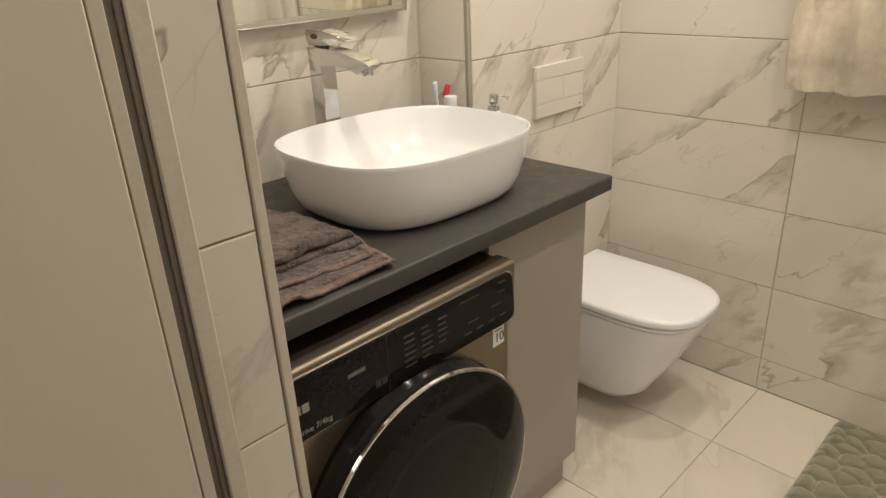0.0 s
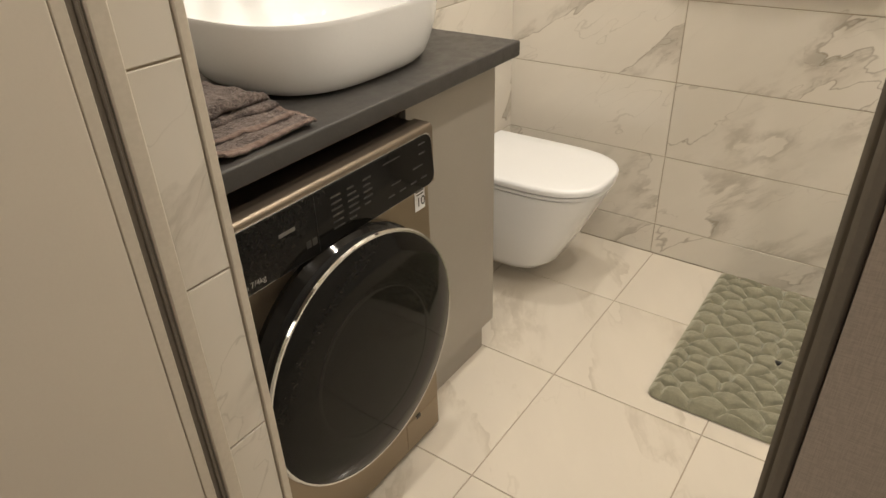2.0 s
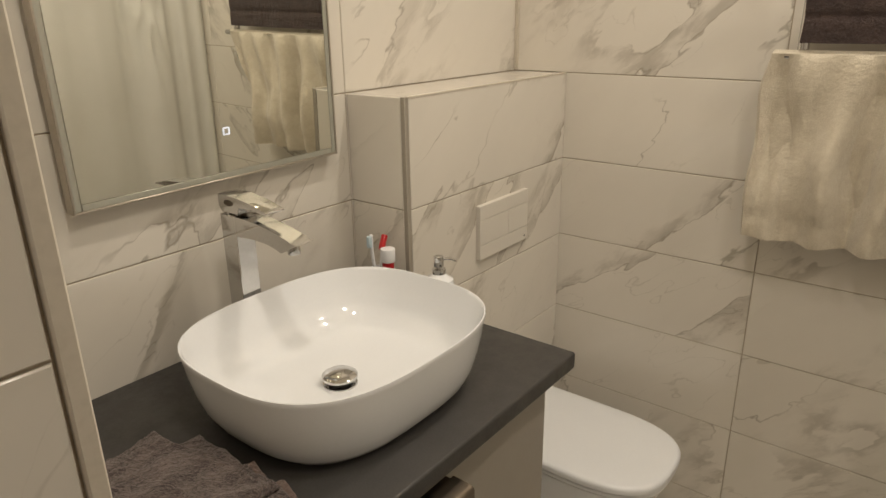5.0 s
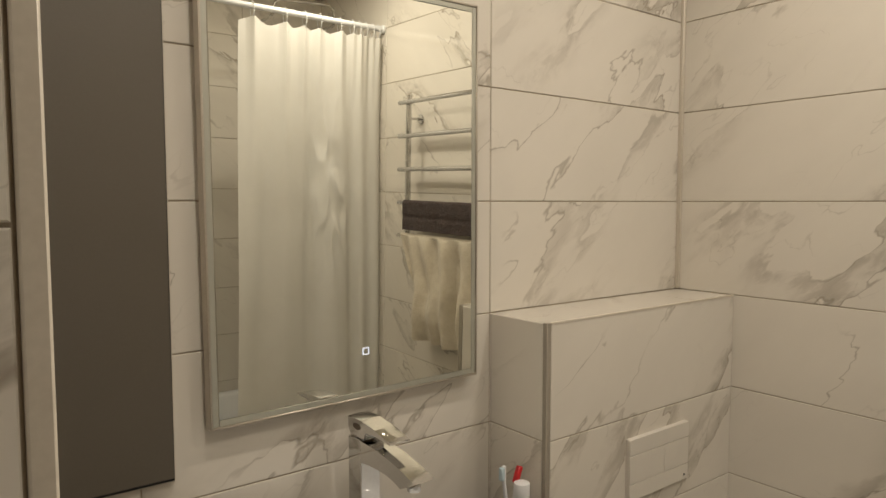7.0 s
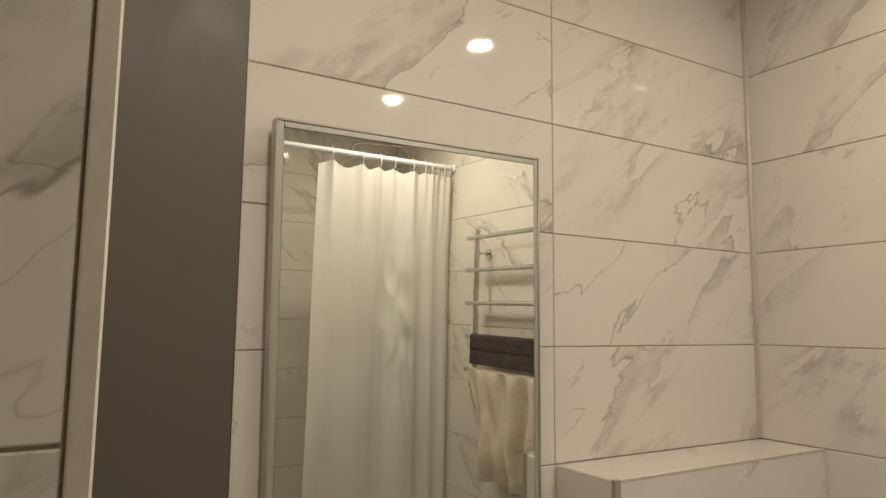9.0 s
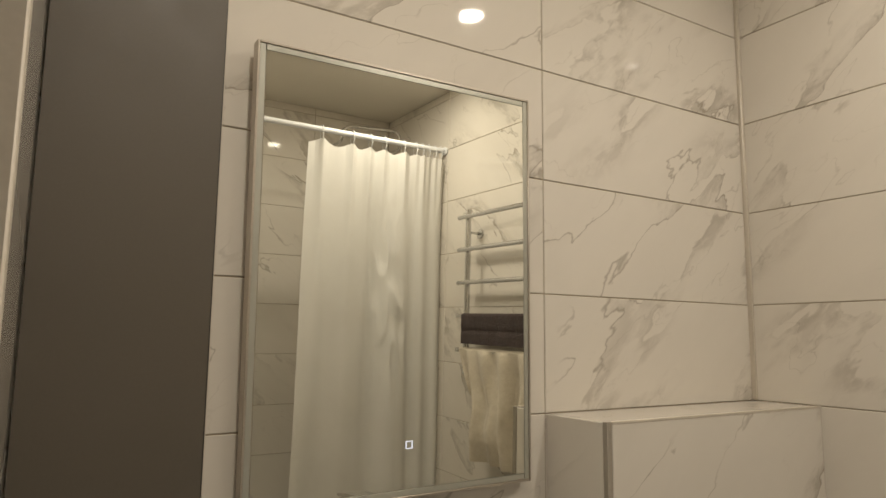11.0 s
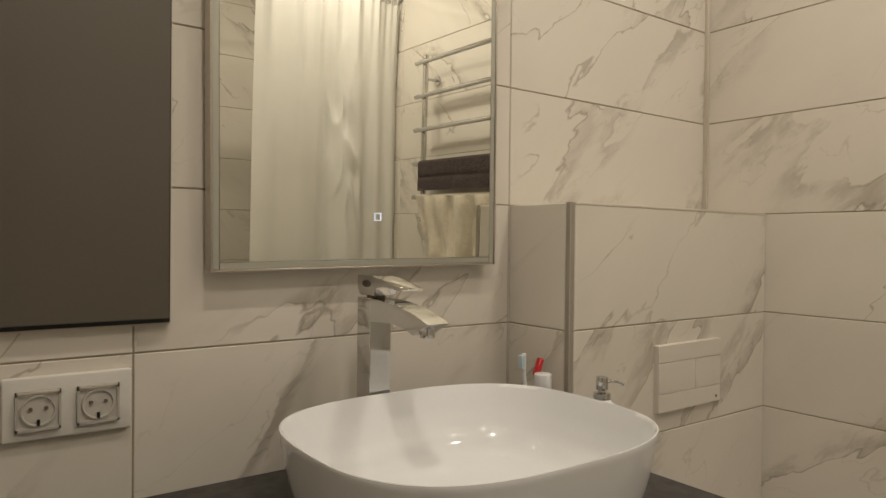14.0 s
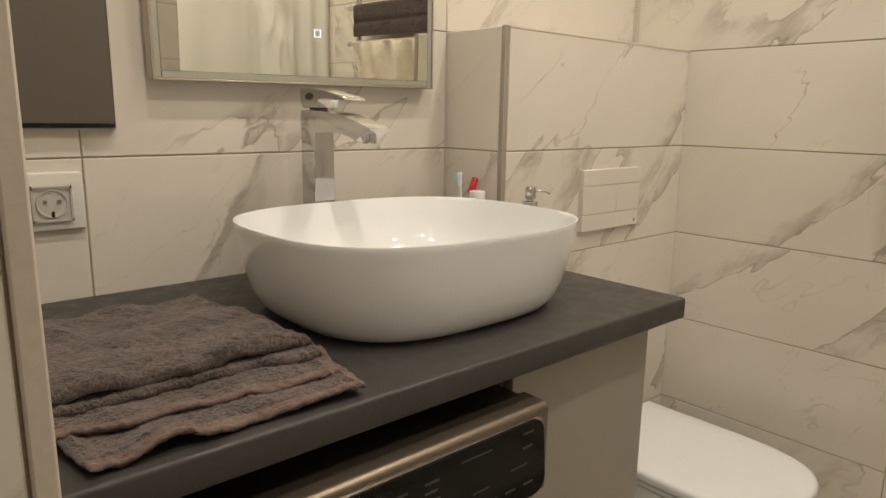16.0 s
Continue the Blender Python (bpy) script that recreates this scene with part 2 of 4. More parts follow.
def part(name, bm, mat, parent=None, label="", smooth=True, sharp=40):
    """One mesh from bm, whose points are places in the room, under a thing or a part."""
    mesh = bpy.data.meshes.new(name)
    bmesh.ops.recalc_face_normals(bm, faces=bm.faces)
    bm.to_mesh(mesh)
    bm.free()
    for m in mat if isinstance(mat, (list, tuple)) else [mat]:
        mesh.materials.append(m)
    if smooth:
        mesh.shade_smooth()
        mesh.set_sharp_from_angle(angle=radians(sharp))
    ob = new(name, mesh)
    if parent is not None:
        ob.parent = parent
        if parent.type == "EMPTY":
            ob.matrix_parent_inverse = Matrix.Translation(-parent.location)
    if label:
        ob["label"] = label
    return ob


def solid(name, bm, mat, label, category, kind="", group=""):
    return tagged(part(name, bm, mat), label, category, group, kind)


def box(x0, x1, y0, y1, z0, z1, bevel=0.0, seg=1, into=None):
    bm = bmesh.new()
    bmesh.ops.create_cube(bm, size=1, matrix=Matrix.Translation(((x0 + x1) / 2, (y0 + y1) / 2, (z0 + z1) / 2)) @ Matrix.Diagonal((abs(x1 - x0), abs(y1 - y0), abs(z1 - z0), 1)))
    if bevel:
        bmesh.ops.bevel(bm, geom=list(bm.edges), offset=bevel, segments=seg, affect="EDGES", profile=0.5)
    return merge(into, bm) if into else bm


def merge(a, b):
    """Adds the mesh b to a."""
    tmp = bpy.data.meshes.new("tmp")
    b.to_mesh(tmp)
    b.free()
    a.from_mesh(tmp)
    bpy.data.meshes.remove(tmp)
    return a


def cyl(at, r, depth, axis="z", seg=32, r2=None, bevel=0.0):
    bm = bmesh.new()
    turn = {"z": Matrix(), "y": Matrix.Rotation(radians(90), 4, "X"), "x": Matrix.Rotation(radians(90), 4, "Y")}[axis]
    bmesh.ops.create_cone(bm, cap_ends=True, segments=seg, radius1=r, radius2=r if r2 is None else r2, depth=depth, matrix=Matrix.Translation(at) @ turn)
    if bevel:
        bmesh.ops.bevel(bm, geom=[e for e in bm.edges if any(len(f.verts) > 4 for f in e.link_faces)], offset=bevel, segments=2, affect="EDGES", profile=0.5)
    return bm


def loft(rings, closed=True, cap_first=True, cap_last=True):
    """Skins a row of rings of equally many points."""
    bm = bmesh.new()
    rows = [[bm.verts.new(p) for p in ring] for ring in rings]
    n = len(rows[0])
    for a, b in zip(rows, rows[1:]):
        for i in range(n if closed else n - 1):
            j = (i + 1) % n
            bm.faces.new((a[i], a[j], b[j], b[i]))
    if cap_first:
        bm.faces.new(rows[0][::-1])
    if cap_last:
        bm.faces.new(rows[-1])
    return bm


def tube(points, r, seg=10, ends=True):
    pts = [Vector(p) for p in points]
    rings, up = [], None
    for i, p in enumerate(pts):
        d = (pts[min(i + 1, len(pts) - 1)] - pts[max(i - 1, 0)]).normalized()
        if up is None:
            up = d.orthogonal().normalized()
        side = d.cross(up).normalized()
        up = side.cross(d).normalized()
        rings.append([p + r * (math.cos(a) * up + math.sin(a) * side) for a in (2 * math.pi * k / seg for k in range(seg))])
    return loft(rings, True, ends, ends)


def lathe(at, profile, axis="z", seg=40):
    """Turns (radius, height) pairs round an axis through at."""
    rings = []
    for r, h in profile:
        ring = []
        for k in range(seg):
            a = 2 * math.pi * k / seg
            u, v = r * math.cos(a), r * math.sin(a)
            ring.append(Vector(at) + Vector({"z": (u, v, h), "y": (u, -h, v), "x": (h, u, v)}[axis]))
        rings.append(ring)
    return loft(rings)


def sheet(nu, nv, place, thick=0.0, side=None):
    """A grid of points place(u, v), 0 to 1, with a thickness where one is given."""
    bm = bmesh.new()
    g = [[bm.verts.new(place(i / nu, j / nv)) for j in range(nv + 1)] for i in range(nu + 1)]
    for i in range(nu):
        for j in range(nv):
            bm.faces.new((g[i][j], g[i + 1][j], g[i + 1][j + 1], g[i][j + 1]))
    if thick:
        bmesh.ops.recalc_face_normals(bm, faces=bm.faces)
        bmesh.ops.solidify(bm, geom=list(bm.faces), thickness=thick)
    return bm


def squircle(cx, cy, z, a, b, n, seg=72):
    ring = []
    for k in range(seg):
        t = 2 * math.pi * k / seg
        c, s = math.cos(t), math.sin(t)
        ring.append((cx + a * math.copysign(abs(c) ** (2 / n), c), cy + b * math.copysign(abs(s) ** (2 / n), s), z))
    return ring


# ---- structure ----
ROWS_Z = [0.0, 0.114, 0.366, 0.615, 0.860, 1.103, 1.355, 1.608, 1.861, 2.115, 2.372, 2.627, H]
GAP = 0.0024
TH = 0.009
tiles = {}


def tile_mesh(w, h, mat):
    """A tile that faces -y, its corner at the origin."""
    key = (round(w, 3), round(h, 3), mat.name)
    if key not in tiles:
        bm = bmesh.new()
        g = GAP / 2
        bmesh.ops.create_cube(bm, size=1, matrix=Matrix.Translation((w / 2, TH / 2, h / 2)) @ Matrix.Diagonal((w - 2 * g, TH, h - 2 * g, 1)))
        front = [e for e in bm.edges if all(v.co.y < TH / 2 for v in e.verts)]
        bmesh.ops.bevel(bm, geom=front, offset=0.0012, segments=1, affect="EDGES")
        mesh = bpy.data.meshes.new("tile")
        bm.to_mesh(mesh)
        bm.free()
        mesh.materials.append(mat)
        tiles[key] = mesh
    return tiles[key]


def lay(wall, m, xs, zs, mat=TILE):
    """Lays tiles between the joints xs and zs in the frame m, which faces -y."""
    for x0, x1 in zip(xs, xs[1:]):
        for z0, z1 in zip(zs, zs[1:]):
            ob = new("tile", tile_mesh(x1 - x0, z1 - z0, mat))
            ob.parent = wall
            ob.matrix_basis = m @ Matrix.Translation((x0, 0, z0))


def wall_slab(name, x0, x1, y0, y1, z0, z1, label, mat=GROUT):
    return solid(name, box(x0, x1, y0, y1, z0, z1), mat, label, "wall", "structure")


T = TH - 0.0062      # depth of the grout behind the tiles' faces
floor = solid("floor", box(X0 - 0.12, X1 + 0.15, Y0 - 0.15, Y1 + 0.15, -0.15, -T), GROUT, "bathroom floor of pale marbled square tiles", "floor", "structure")
north = wall_slab("wall_north", X0 - 0.12, X1 + 0.15, Y1 + T, Y1 + 0.15, -0.15, H + 0.1, "mirror wall of white marbled tiles")
east = wall_slab("wall_east", X1 + T, X1 + 0.15, Y0 - 0.15, Y1 + T, -0.15, H + 0.1, "side wall of white marbled tiles")
south = wall_slab("wall_south", X0 - 0.12, X1 + T, Y0 - 0.15, Y0 - T, -0.15, H + 0.1, "wall of white marbled tiles behind the bath")
boxing = wall_slab("wall_boxing", BX + T, X1 + T, BY + T, Y1 + T, -T, BZ - T, "tiled cistern boxing under a ledge")
ceiling = solid("ceiling", box(X0 - 0.12, X1 + 0.15, Y0 - 0.15, Y1 + 0.15, H, H + 0.08), CEIL, "plain white ceiling with round downlights", "ceiling", "structure")

# ---- door wall: opening between the jambs ----
JL, JR = 0.6275, 0.0525
west_a = wall_slab("wall_west_1", 0.30, X0 - T, JL + T, Y1 + T, -0.15, H + 0.1, "tiled wall beside the doorway")
west_b = solid("wall_west_2", box(0.352, X0 - T, Y0 - T, JR - 0.0165, -0.15, H + 0.1), WALLPAPER, "doorway wall with brown linen wallpaper", "wall", "structure")
lintel = solid("wall_lintel", box(0.30, X0 - T, JR - 0.004, JL + T, 2.06, H + 0.1), DOORPAINT, "wall over the doorway", "wall", "structure")

# ---- hall behind the camera ----
HX, HY0, HY1 = -1.25, -0.95, 1.55
solid("hall_floor", box(HX - 0.1, X0 - 0.12, HY0 - 0.1, HY1 + 0.1, -0.15, -0.002), HALLFLOOR, "brown laminate hall floor", "floor", "structure")
solid("hall_ceiling", box(HX - 0.1, 0.30, HY0 - 0.1, HY1 + 0.1, 2.6, 2.7), CEIL, "white hall ceiling", "ceiling", "structure")
for nm, b in (("hall_wall_1", (HX - 0.1, HX, HY0, HY1, -0.1, 2.6)), ("hall_wall_2", (HX, 0.352, HY0 - 0.1, HY0, -0.1, 2.6)), ("hall_wall_3", (HX, 0.30, HY1, HY1 + 0.1, -0.1, 2.6))):
    solid(nm, box(*b), WALLPAPER, "hall wall with brown linen wallpaper", "wall", "structure")


# ---- doorway ----
def doorway():
    trim = solid("corner_trim", box(0.4025, 0.4150, JL - 0.002, JL + 0.026, 0, 2.06, 0.0015), ALU, "pale metal corner trim at the tiled jamb", "trim", "structure")
    frame_ob = thing("door_1", (0.29, 0.62, 0), "pale grey door leaf, standing open into the hall", "door", kind="structure")
    part("jamb_strip", box(0.3110, 0.3315, 0.609, 0.66, 0, 2.06, 0.002), ALU, frame_ob, "pale grey frame strip")
    part("seal", box(0.2945, 0.3110, 0.6115, 0.66, 0, 2.06, 0.002), SEAL, frame_ob, "dark rubber seal in a groove")
    part("seal_lip", box(0.3030, 0.3065, 0.6092, 0.616, 0, 2.06, 0.0012), SEAL, frame_ob, "rubber lip")
    part("edge_strip", box(0.2815, 0.2945, 0.605, 0.66, 0, 2.06, 0.001), ALU, frame_ob, "pale edge strip")
    part("leaf", box(-0.33, 0.2797, 0.603, 0.643, 0.01, 2.05, 0.0015), DOORPAINT, frame_ob, "pale grey laminate leaf")
    jamb = thing("door_frame", (0.385, JR, 0), "grey door frame strip along the papered wall edge", "door frame", kind="structure")
    part("strip", box(0.380, 0.4175, JR - 0.016, JR, 0, 2.06, 0.003), FRAMEGREY, jamb)
    part("groove", box(0.370, 0.380, JR - 0.016, JR - 0.009, 0, 2.06), SEAL, jamb, "dark groove of the frame")
    part("edge_strip", box(0.3585, 0.370, JR - 0.016, JR - 0.0055, 0, 2.06, 0.003), FRAMEGREY, jamb)


doorway()


# ---- trims ----
solid("trim", box(BX - 0.0006, BX + 0.0122, BY - 0.0006, BY + 0.0122, 0, BZ + 0.001, 0.0012), TRIM, "grey metal corner trim of the boxing", "trim", "structure")
solid("trim", box(BX + 0.0125, X1 - 0.001, BY - 0.001, BY + 0.005, BZ - 0.004, BZ + 0.0015, 0.001), ALU, "thin metal edge of the ledge", "trim", "structure")
solid("trim", box(X1 - 0.011, X1 + 0.002, Y1 - 0.011, Y1 + 0.002, BZ + 0.002, H, 0.003), ALU, "pale corner trim between tiled walls", "trim", "structure")


# ---- hatch, mirror, sockets ----
def hatch():
    ob = thing("wall_hatch", (0.54, 1.39, 1.149), "taupe cabinet door set flush in the tiled wall", "cabinet")
    part("frame", box(X0 + 0.002, 0.6705, 1.392, Y1 + 0.003, 1.149, 2.40), BLACK, ob, "thin black edge")
    part("edge_profile", box(X0 + 0.002, 0.6722, 1.395, Y1 + 0.003, 1.1455, 1.1485, 0.0005), ALU, ob, "thin pale metal edge")
    part("edge_profile", box(0.6708, 0.6728, 1.395, Y1 + 0.003, 1.149, 2.40, 0.0005), ALU, ob, "thin pale metal edge")
    part("door", box(X0 + 0.002, 0.6678, 1.385, 1.3915, 1.1555, 2.397, 0.0008), HATCH, ob, "taupe lacquered door")


hatch()


def wall_mirror():
    """A mirror that leans forward and hangs a little crooked."""
    w, h, lean, crooked = 0.580, 0.785, 0.85, 0.67
    ob = thing("wall_mirror", (0.724, 1.381, 1.219), "rectangular mirror with unlit frosted border on the tiled wall", "mirror")
    m = Matrix.Translation((0.725, 1.3775, 1.2235)) @ Matrix.Rotation(radians(lean), 4, "X") @ Matrix.Rotation(radians(-crooked), 4, "Y")
    b = 0.016

    def put(name, bm, mat, label):
        bm.transform(m)
        return part(name, bm, mat, ob, label)
    put("glass", box(b, w - b, 0, 0.004, b, h - b), MIRROR, "clear mirror glass")
    # the frosted border gives off no light
    for x0, x1, z0, z1 in ((0.0046, b - 0.001, 0.0046, h - 0.0046), (w - b + 0.001, w - 0.0046, 0.0046, h - 0.0046), (b, w - b, 0.0046, b - 0.001), (b, w - b, h - b + 0.001, h - 0.0046)):
        put("border", box(x0, x1, -0.0006, 0.004, z0, z1, 0.0006), FROST, "frosted glass border")
    for x0, x1, z0, z1 in ((0, 0.0044, 0, h), (w - 0.0044, w, 0, h), (0.0044, w - 0.0044, 0, 0.0044), (0.0044, w - 0.0044, h - 0.0044, h)):
        put("frame", box(x0, x1, -0.0030, 0.0215, z0, z1, 0.0010), MIRRORFRAME, "thin metal frame")
    put("body", box(0.006, w - 0.006, 0.0045, 0.0205, 0.006, h - 0.006, 0.001), ALU, "pale metal back plate")
    bm = bmesh.new()
    x, z, s, r = 0.3015, 0.0925, 0.0068, 0.0013
    for q in ((x - s, x + s, z - s, z - s + r), (x - s, x + s, z + s - r, z + s), (x - s, x - s + r, z - s + r, z + s - r), (x + s - r, x + s, z - s + r, z + s - r)):
        box(q[0], q[1], -0.0012, -0.0002, q[2], q[3], into=bm)
    put("touch_icon", bm, ICON, "glowing blue square outline")


wall_mirror()


def sockets():
    ob = thing("double_socket", (0.536, Y1, 1.037), "white double power socket with clear hinged covers", "socket")
    x0, x1, z0, z1 = 0.4555, 0.618, 0.995, 1.0835
    part("frame", box(x0, x1, Y1 - 0.010, Y1 + 0.001, z0, z1, 0.003, 3), PLATE, ob)
    for cx in (0.4985, 0.573):
        s, cz = 0.0275, 1.037
        ins = part("insert", box(cx - s, cx + s, Y1 - 0.013, Y1 - 0.009, cz - s, cz + s, 0.002), SOCKET, ob, "greyish insert under a clear cover")
        part("well", lathe((cx, Y1 - 0.013, cz), [(0.0215, 0.0006), (0.0215, 0.0030), (0.0195, 0.0030), (0.0185, -0.0015), (0.0005, -0.0015)], "y", 32), SOCKET, ins, "round recess")
        # solid discs stand for the pin holes, their shade put into the colour
        bm = cyl((cx - 0.0095, Y1 - 0.0148, cz + 0.003), 0.0028, 0.002, "y", 12)
        merge(bm, cyl((cx + 0.0095, Y1 - 0.0148, cz + 0.003), 0.0028, 0.002, "y", 12))
        part("pin_hole", bm, HOLE, ins, "dark pin holes")
        part("earth_clip", box(cx - 0.002, cx + 0.002, Y1 - 0.016, Y1 - 0.0135, cz - 0.021, cz - 0.012), BLACK, ins, "dark earth contact")
        bm = bmesh.new()
        for a0, a1, c0, c1 in ((-s, s, s - 0.006, s), (-s, s, -s, -s + 0.004), (-s, -s + 0.003, -s, s), (s - 0.003, s, -s, s)):
            box(cx + a0, cx + a1, Y1 - 0.0155, Y1 - 0.013, cz + c0, cz + c1, into=bm)
        part("cover_rim", bm, CLEAR, ins, "clear cover rim")
        part("hinge", box(cx - s + 0.002, cx + s - 0.002, Y1 - 0.0165, Y1 - 0.013, cz + s - 0.004, cz + s, 0.0008), ALU, ins, "grey hinge bar")


sockets()


# ---- ceiling lamps ----
def downlight(x, y):
    ob = thing("downlight", (x, y, H), "round recessed ceiling downlight with pale rim, lit", "ceiling light", "downlights")
    part("rim", lathe((x, y, H), [(0.040, -0.002), (0.052, -0.003), (0.054, -0.001), (0.054, 0.004), (0.040, 0.004)], "z", 40), PLASTIC, ob)
    part("lens", lathe((x, y, H), [(0.040, 0.003), (0.040, -0.002), (0.030, -0.006), (0.001, -0.008)], "z", 40), GLOW, ob, "glowing lens")


for lx, ly in LAMPS:
    downlight(lx, ly)


# ---- vanity ----
CT = 0.884
solid("countertop", box(X0 + 0.001, 1.375, 0.798, Y1 - 0.001, CT - 0.036, CT, 0.005, 3), COUNTER, "dark grey stone-look washstand countertop", "countertop")


def base_cabinet():
    ob = thing("base_cabinet", (1.17, 1.1, 0), "grey lacquered base cabinet under the countertop", "cabinet")
    part("body", box(1.003, 1.343, 0.866, Y1 - 0.002, 0.096, CT - 0.0385), CABINET, ob)
    part("door", box(1.005, 1.345, 0.846, 0.864, 0.098, CT - 0.055, 0.0012), CABINET, ob, "plain grey door")
    part("grip_rail", box(1.003, 1.343, 0.852, 0.866, CT - 0.053, CT - 0.0385), ALU, ob, "pale rail over the door")
    part("plinth", box(1.003, 1.32, 0.868, Y1 - 0.01, 0.001, 0.095), CABINET, ob, "recessed plinth")


base_cabinet()


def washing_machine():
    ob = thing("washing_machine", (0.71, 1.08, 0), "bronze steel front-loading washing machine with black round door", "washing machine")
    x0, x1, y, top = 0.425, 0.999, 0.790, 0.812
    part("body", box(x0, x1, y, 1.36, 0.012, 0.70, 0.006), STEEL, ob)
    part("top_panel", box(x0, x1, y + 0.025, 1.36, 0.775, top - 0.004, 0.004), DARKSTEEL, ob, "dark top edge")
    # fascia: leans back a little at its top
    prof = [(y - 0.012, 0.690), (y - 0.013, 0.804), (y - 0.010, 0.8095), (y - 0.004, top), (y + 0.03, top), (y + 0.03, 0.690)]
    part("fascia", loft([[(x, a, b) for a, b in prof] for x in (x0, x1)]), FASCIA, ob, "bronze steel fascia")
    # black control panel with one rounded end
    cz0, cz1, xr = 0.693, 0.799, 0.992
    outline = [(x0 + 0.001, cz0), (xr - 0.02, cz0)] + [(xr - 0.02 + 0.02 * math.sin(a), cz0 + 0.02 - 0.02 * math.cos(a)) for a in (0.4, 0.8, 1.2, 1.57)]
    outline += [(xr - 0.006 - 0.02 + 0.02 * math.cos(a), cz1 - 0.02 + 0.02 * math.sin(a)) for a in (0, 0.4, 0.8, 1.2, 1.57)] + [(x0 + 0.001, cz1)]

    def panel(grow, y0, y1):
        cx, cz = 0.72, (cz0 + cz1) / 2
        ring = lambda yy: [(min(px + (grow if px > cx else 0), x1), yy, pz + math.copysign(grow, pz - cz)) for px, pz in outline]
        return loft([ring(y0), ring(y1)])
    part("panel_rim", panel(0.0022, y - 0.0165, y - 0.011), CHROME, ob, "bright panel rim")
    cp = part("control_panel", panel(0, y - 0.0185, y - 0.012), GLASSY, ob, "black glass control panel")
    part("drawer_gap", box(0.668, 0.6690, y - 0.0190, y - 0.012, cz0 + 0.001, 0.797), BLACK, ob, "thin dark joint of the drawer")
    yy = y - 0.0188

    def bars(rows):
        bm = bmesh.new()
        for bx, bz, w, h in rows:
            box(bx, bx + w, yy - 0.0003, yy + 0.0003, bz, bz + h, into=bm)
        return bm
    rnd = random.Random(5)
    rows = []
    for col, n in ((0.705, 6), (0.745, 6), (0.785, 5)):
        for k in range(n):
            rows.append((col, 0.775 - 0.0115 * k, rnd.uniform(0.016, 0.028), 0.0032))
    rows += [(0.85 + 0.033 * k, 0.714, 0.018, 0.003) for k in range(4)] + [(0.86, 0.735, 0.028, 0.0025), (0.925, 0.742, 0.03, 0.0025), (0.945, 0.765, 0.018, 0.003), (0.945, 0.784, 0.02, 0.003), (0.84, 0.783, 0.05, 0.002)]
    for row in rows:
        part("programme_print", bars([row]), GREYINK, cp)
    rows = [(0.588, 0.757, 0.034, 0.0065)]
    part("mark", bars(rows), DIMINK, cp, "small pale mark")
    bm = cyl((0.472, yy, 0.748), 0.0115, 0.0006, "y", 24)
    for q in ((0.489, 0.7405, 0.0095, 0.015), (0.5015, 0.7405, 0.012, 0.015)):
        box(q[0], q[0] + q[2], yy - 0.0003, yy + 0.0003, q[1], q[1] + q[3], into=bm)
    part("badge", bm, INK, cp, "pale maker's badge")
    words("Direct Drive 7/4kg", (0.444, yy - 0.0004, 0.7035), 0.0140, INK, cp)
    for px in (0.640, 0.6535):
        part("pictogram", bars([(px, 0.712, 0.011, 0.013)]), GREYINK, cp)
    st = part("sticker", box(0.948, 0.980, y - 0.0012, y - 0.0002, 0.636, 0.684), PLASTIC, ob, "white warranty sticker")
    words("10", (0.952, y - 0.0016, 0.645), 0.028, BLACK, st)
    bm = bmesh.new()
    box(0.951, 0.977, y - 0.0018, y - 0.0013, 0.676, 0.679, into=bm)
    box(0.953, 0.975, y - 0.0018, y - 0.0013, 0.6695, 0.672, into=bm)
    part("print", bm, GREYINK, st)
    # round door
    c = (0.7255, y, 0.440)
    k = 0.2555 / 0.237
    part("door_collar", lathe(c, [(r * k, h) for r, h in ((0.235, -0.002), (0.238, 0.012), (0.226, 0.030), (0.20, 0.034), (0.20, -0.002))], "y", 64), GLASSRING, ob, "dark collar round the door")
    d = part("door", lathe(c, [(r * k, h) for r, h in ((0.222, 0.030), (0.233, 0.046), (0.2345, 0.0525), (0.229, 0.0525), (0.229, 0.030))], "y", 72), BLACK, ob, "dark door shell")
    part("rim", lathe(c, [(r * k, h) for r, h in ((0.2345, 0.0520), (0.237, 0.0545), (0.2345, 0.058), (0.231, 0.058), (0.2312, 0.0520))], "y", 72), CHROME, d, "chrome door ring")
    part("glass", lathe(c, [(r * k, h) for r, h in ((0.2315, 0.050), (0.231, 0.0575), (0.222, 0.061), (0.19, 0.066), (0.15, 0.069), (0.09, 0.071), (0.002, 0.0715))], "y", 72), GLASSY, d, "black domed glass")
    part("inner_ring", lathe(c, [(0.170, 0.0676), (0.166, 0.0687), (0.150, 0.0696), (0.146, 0.0690)], "y", 72), GLASSRING, d, "faint grey ring behind the glass")
    part("pump_flap", box(0.868, 0.992, y - 0.002, y + 0.004, 0.022, 0.108, 0.002), STEEL, ob, "square flap")
    part("flap_notch", box(0.905, 0.92, y - 0.003, y, 0.098, 0.108), BLACK, ob, "dark notch")
    for fx in (0.46, 0.96):
        for fy in (0.84, 1.30):
            part("foot", cyl((fx, fy, 0.007), 0.02, 0.014), BLACK, ob)


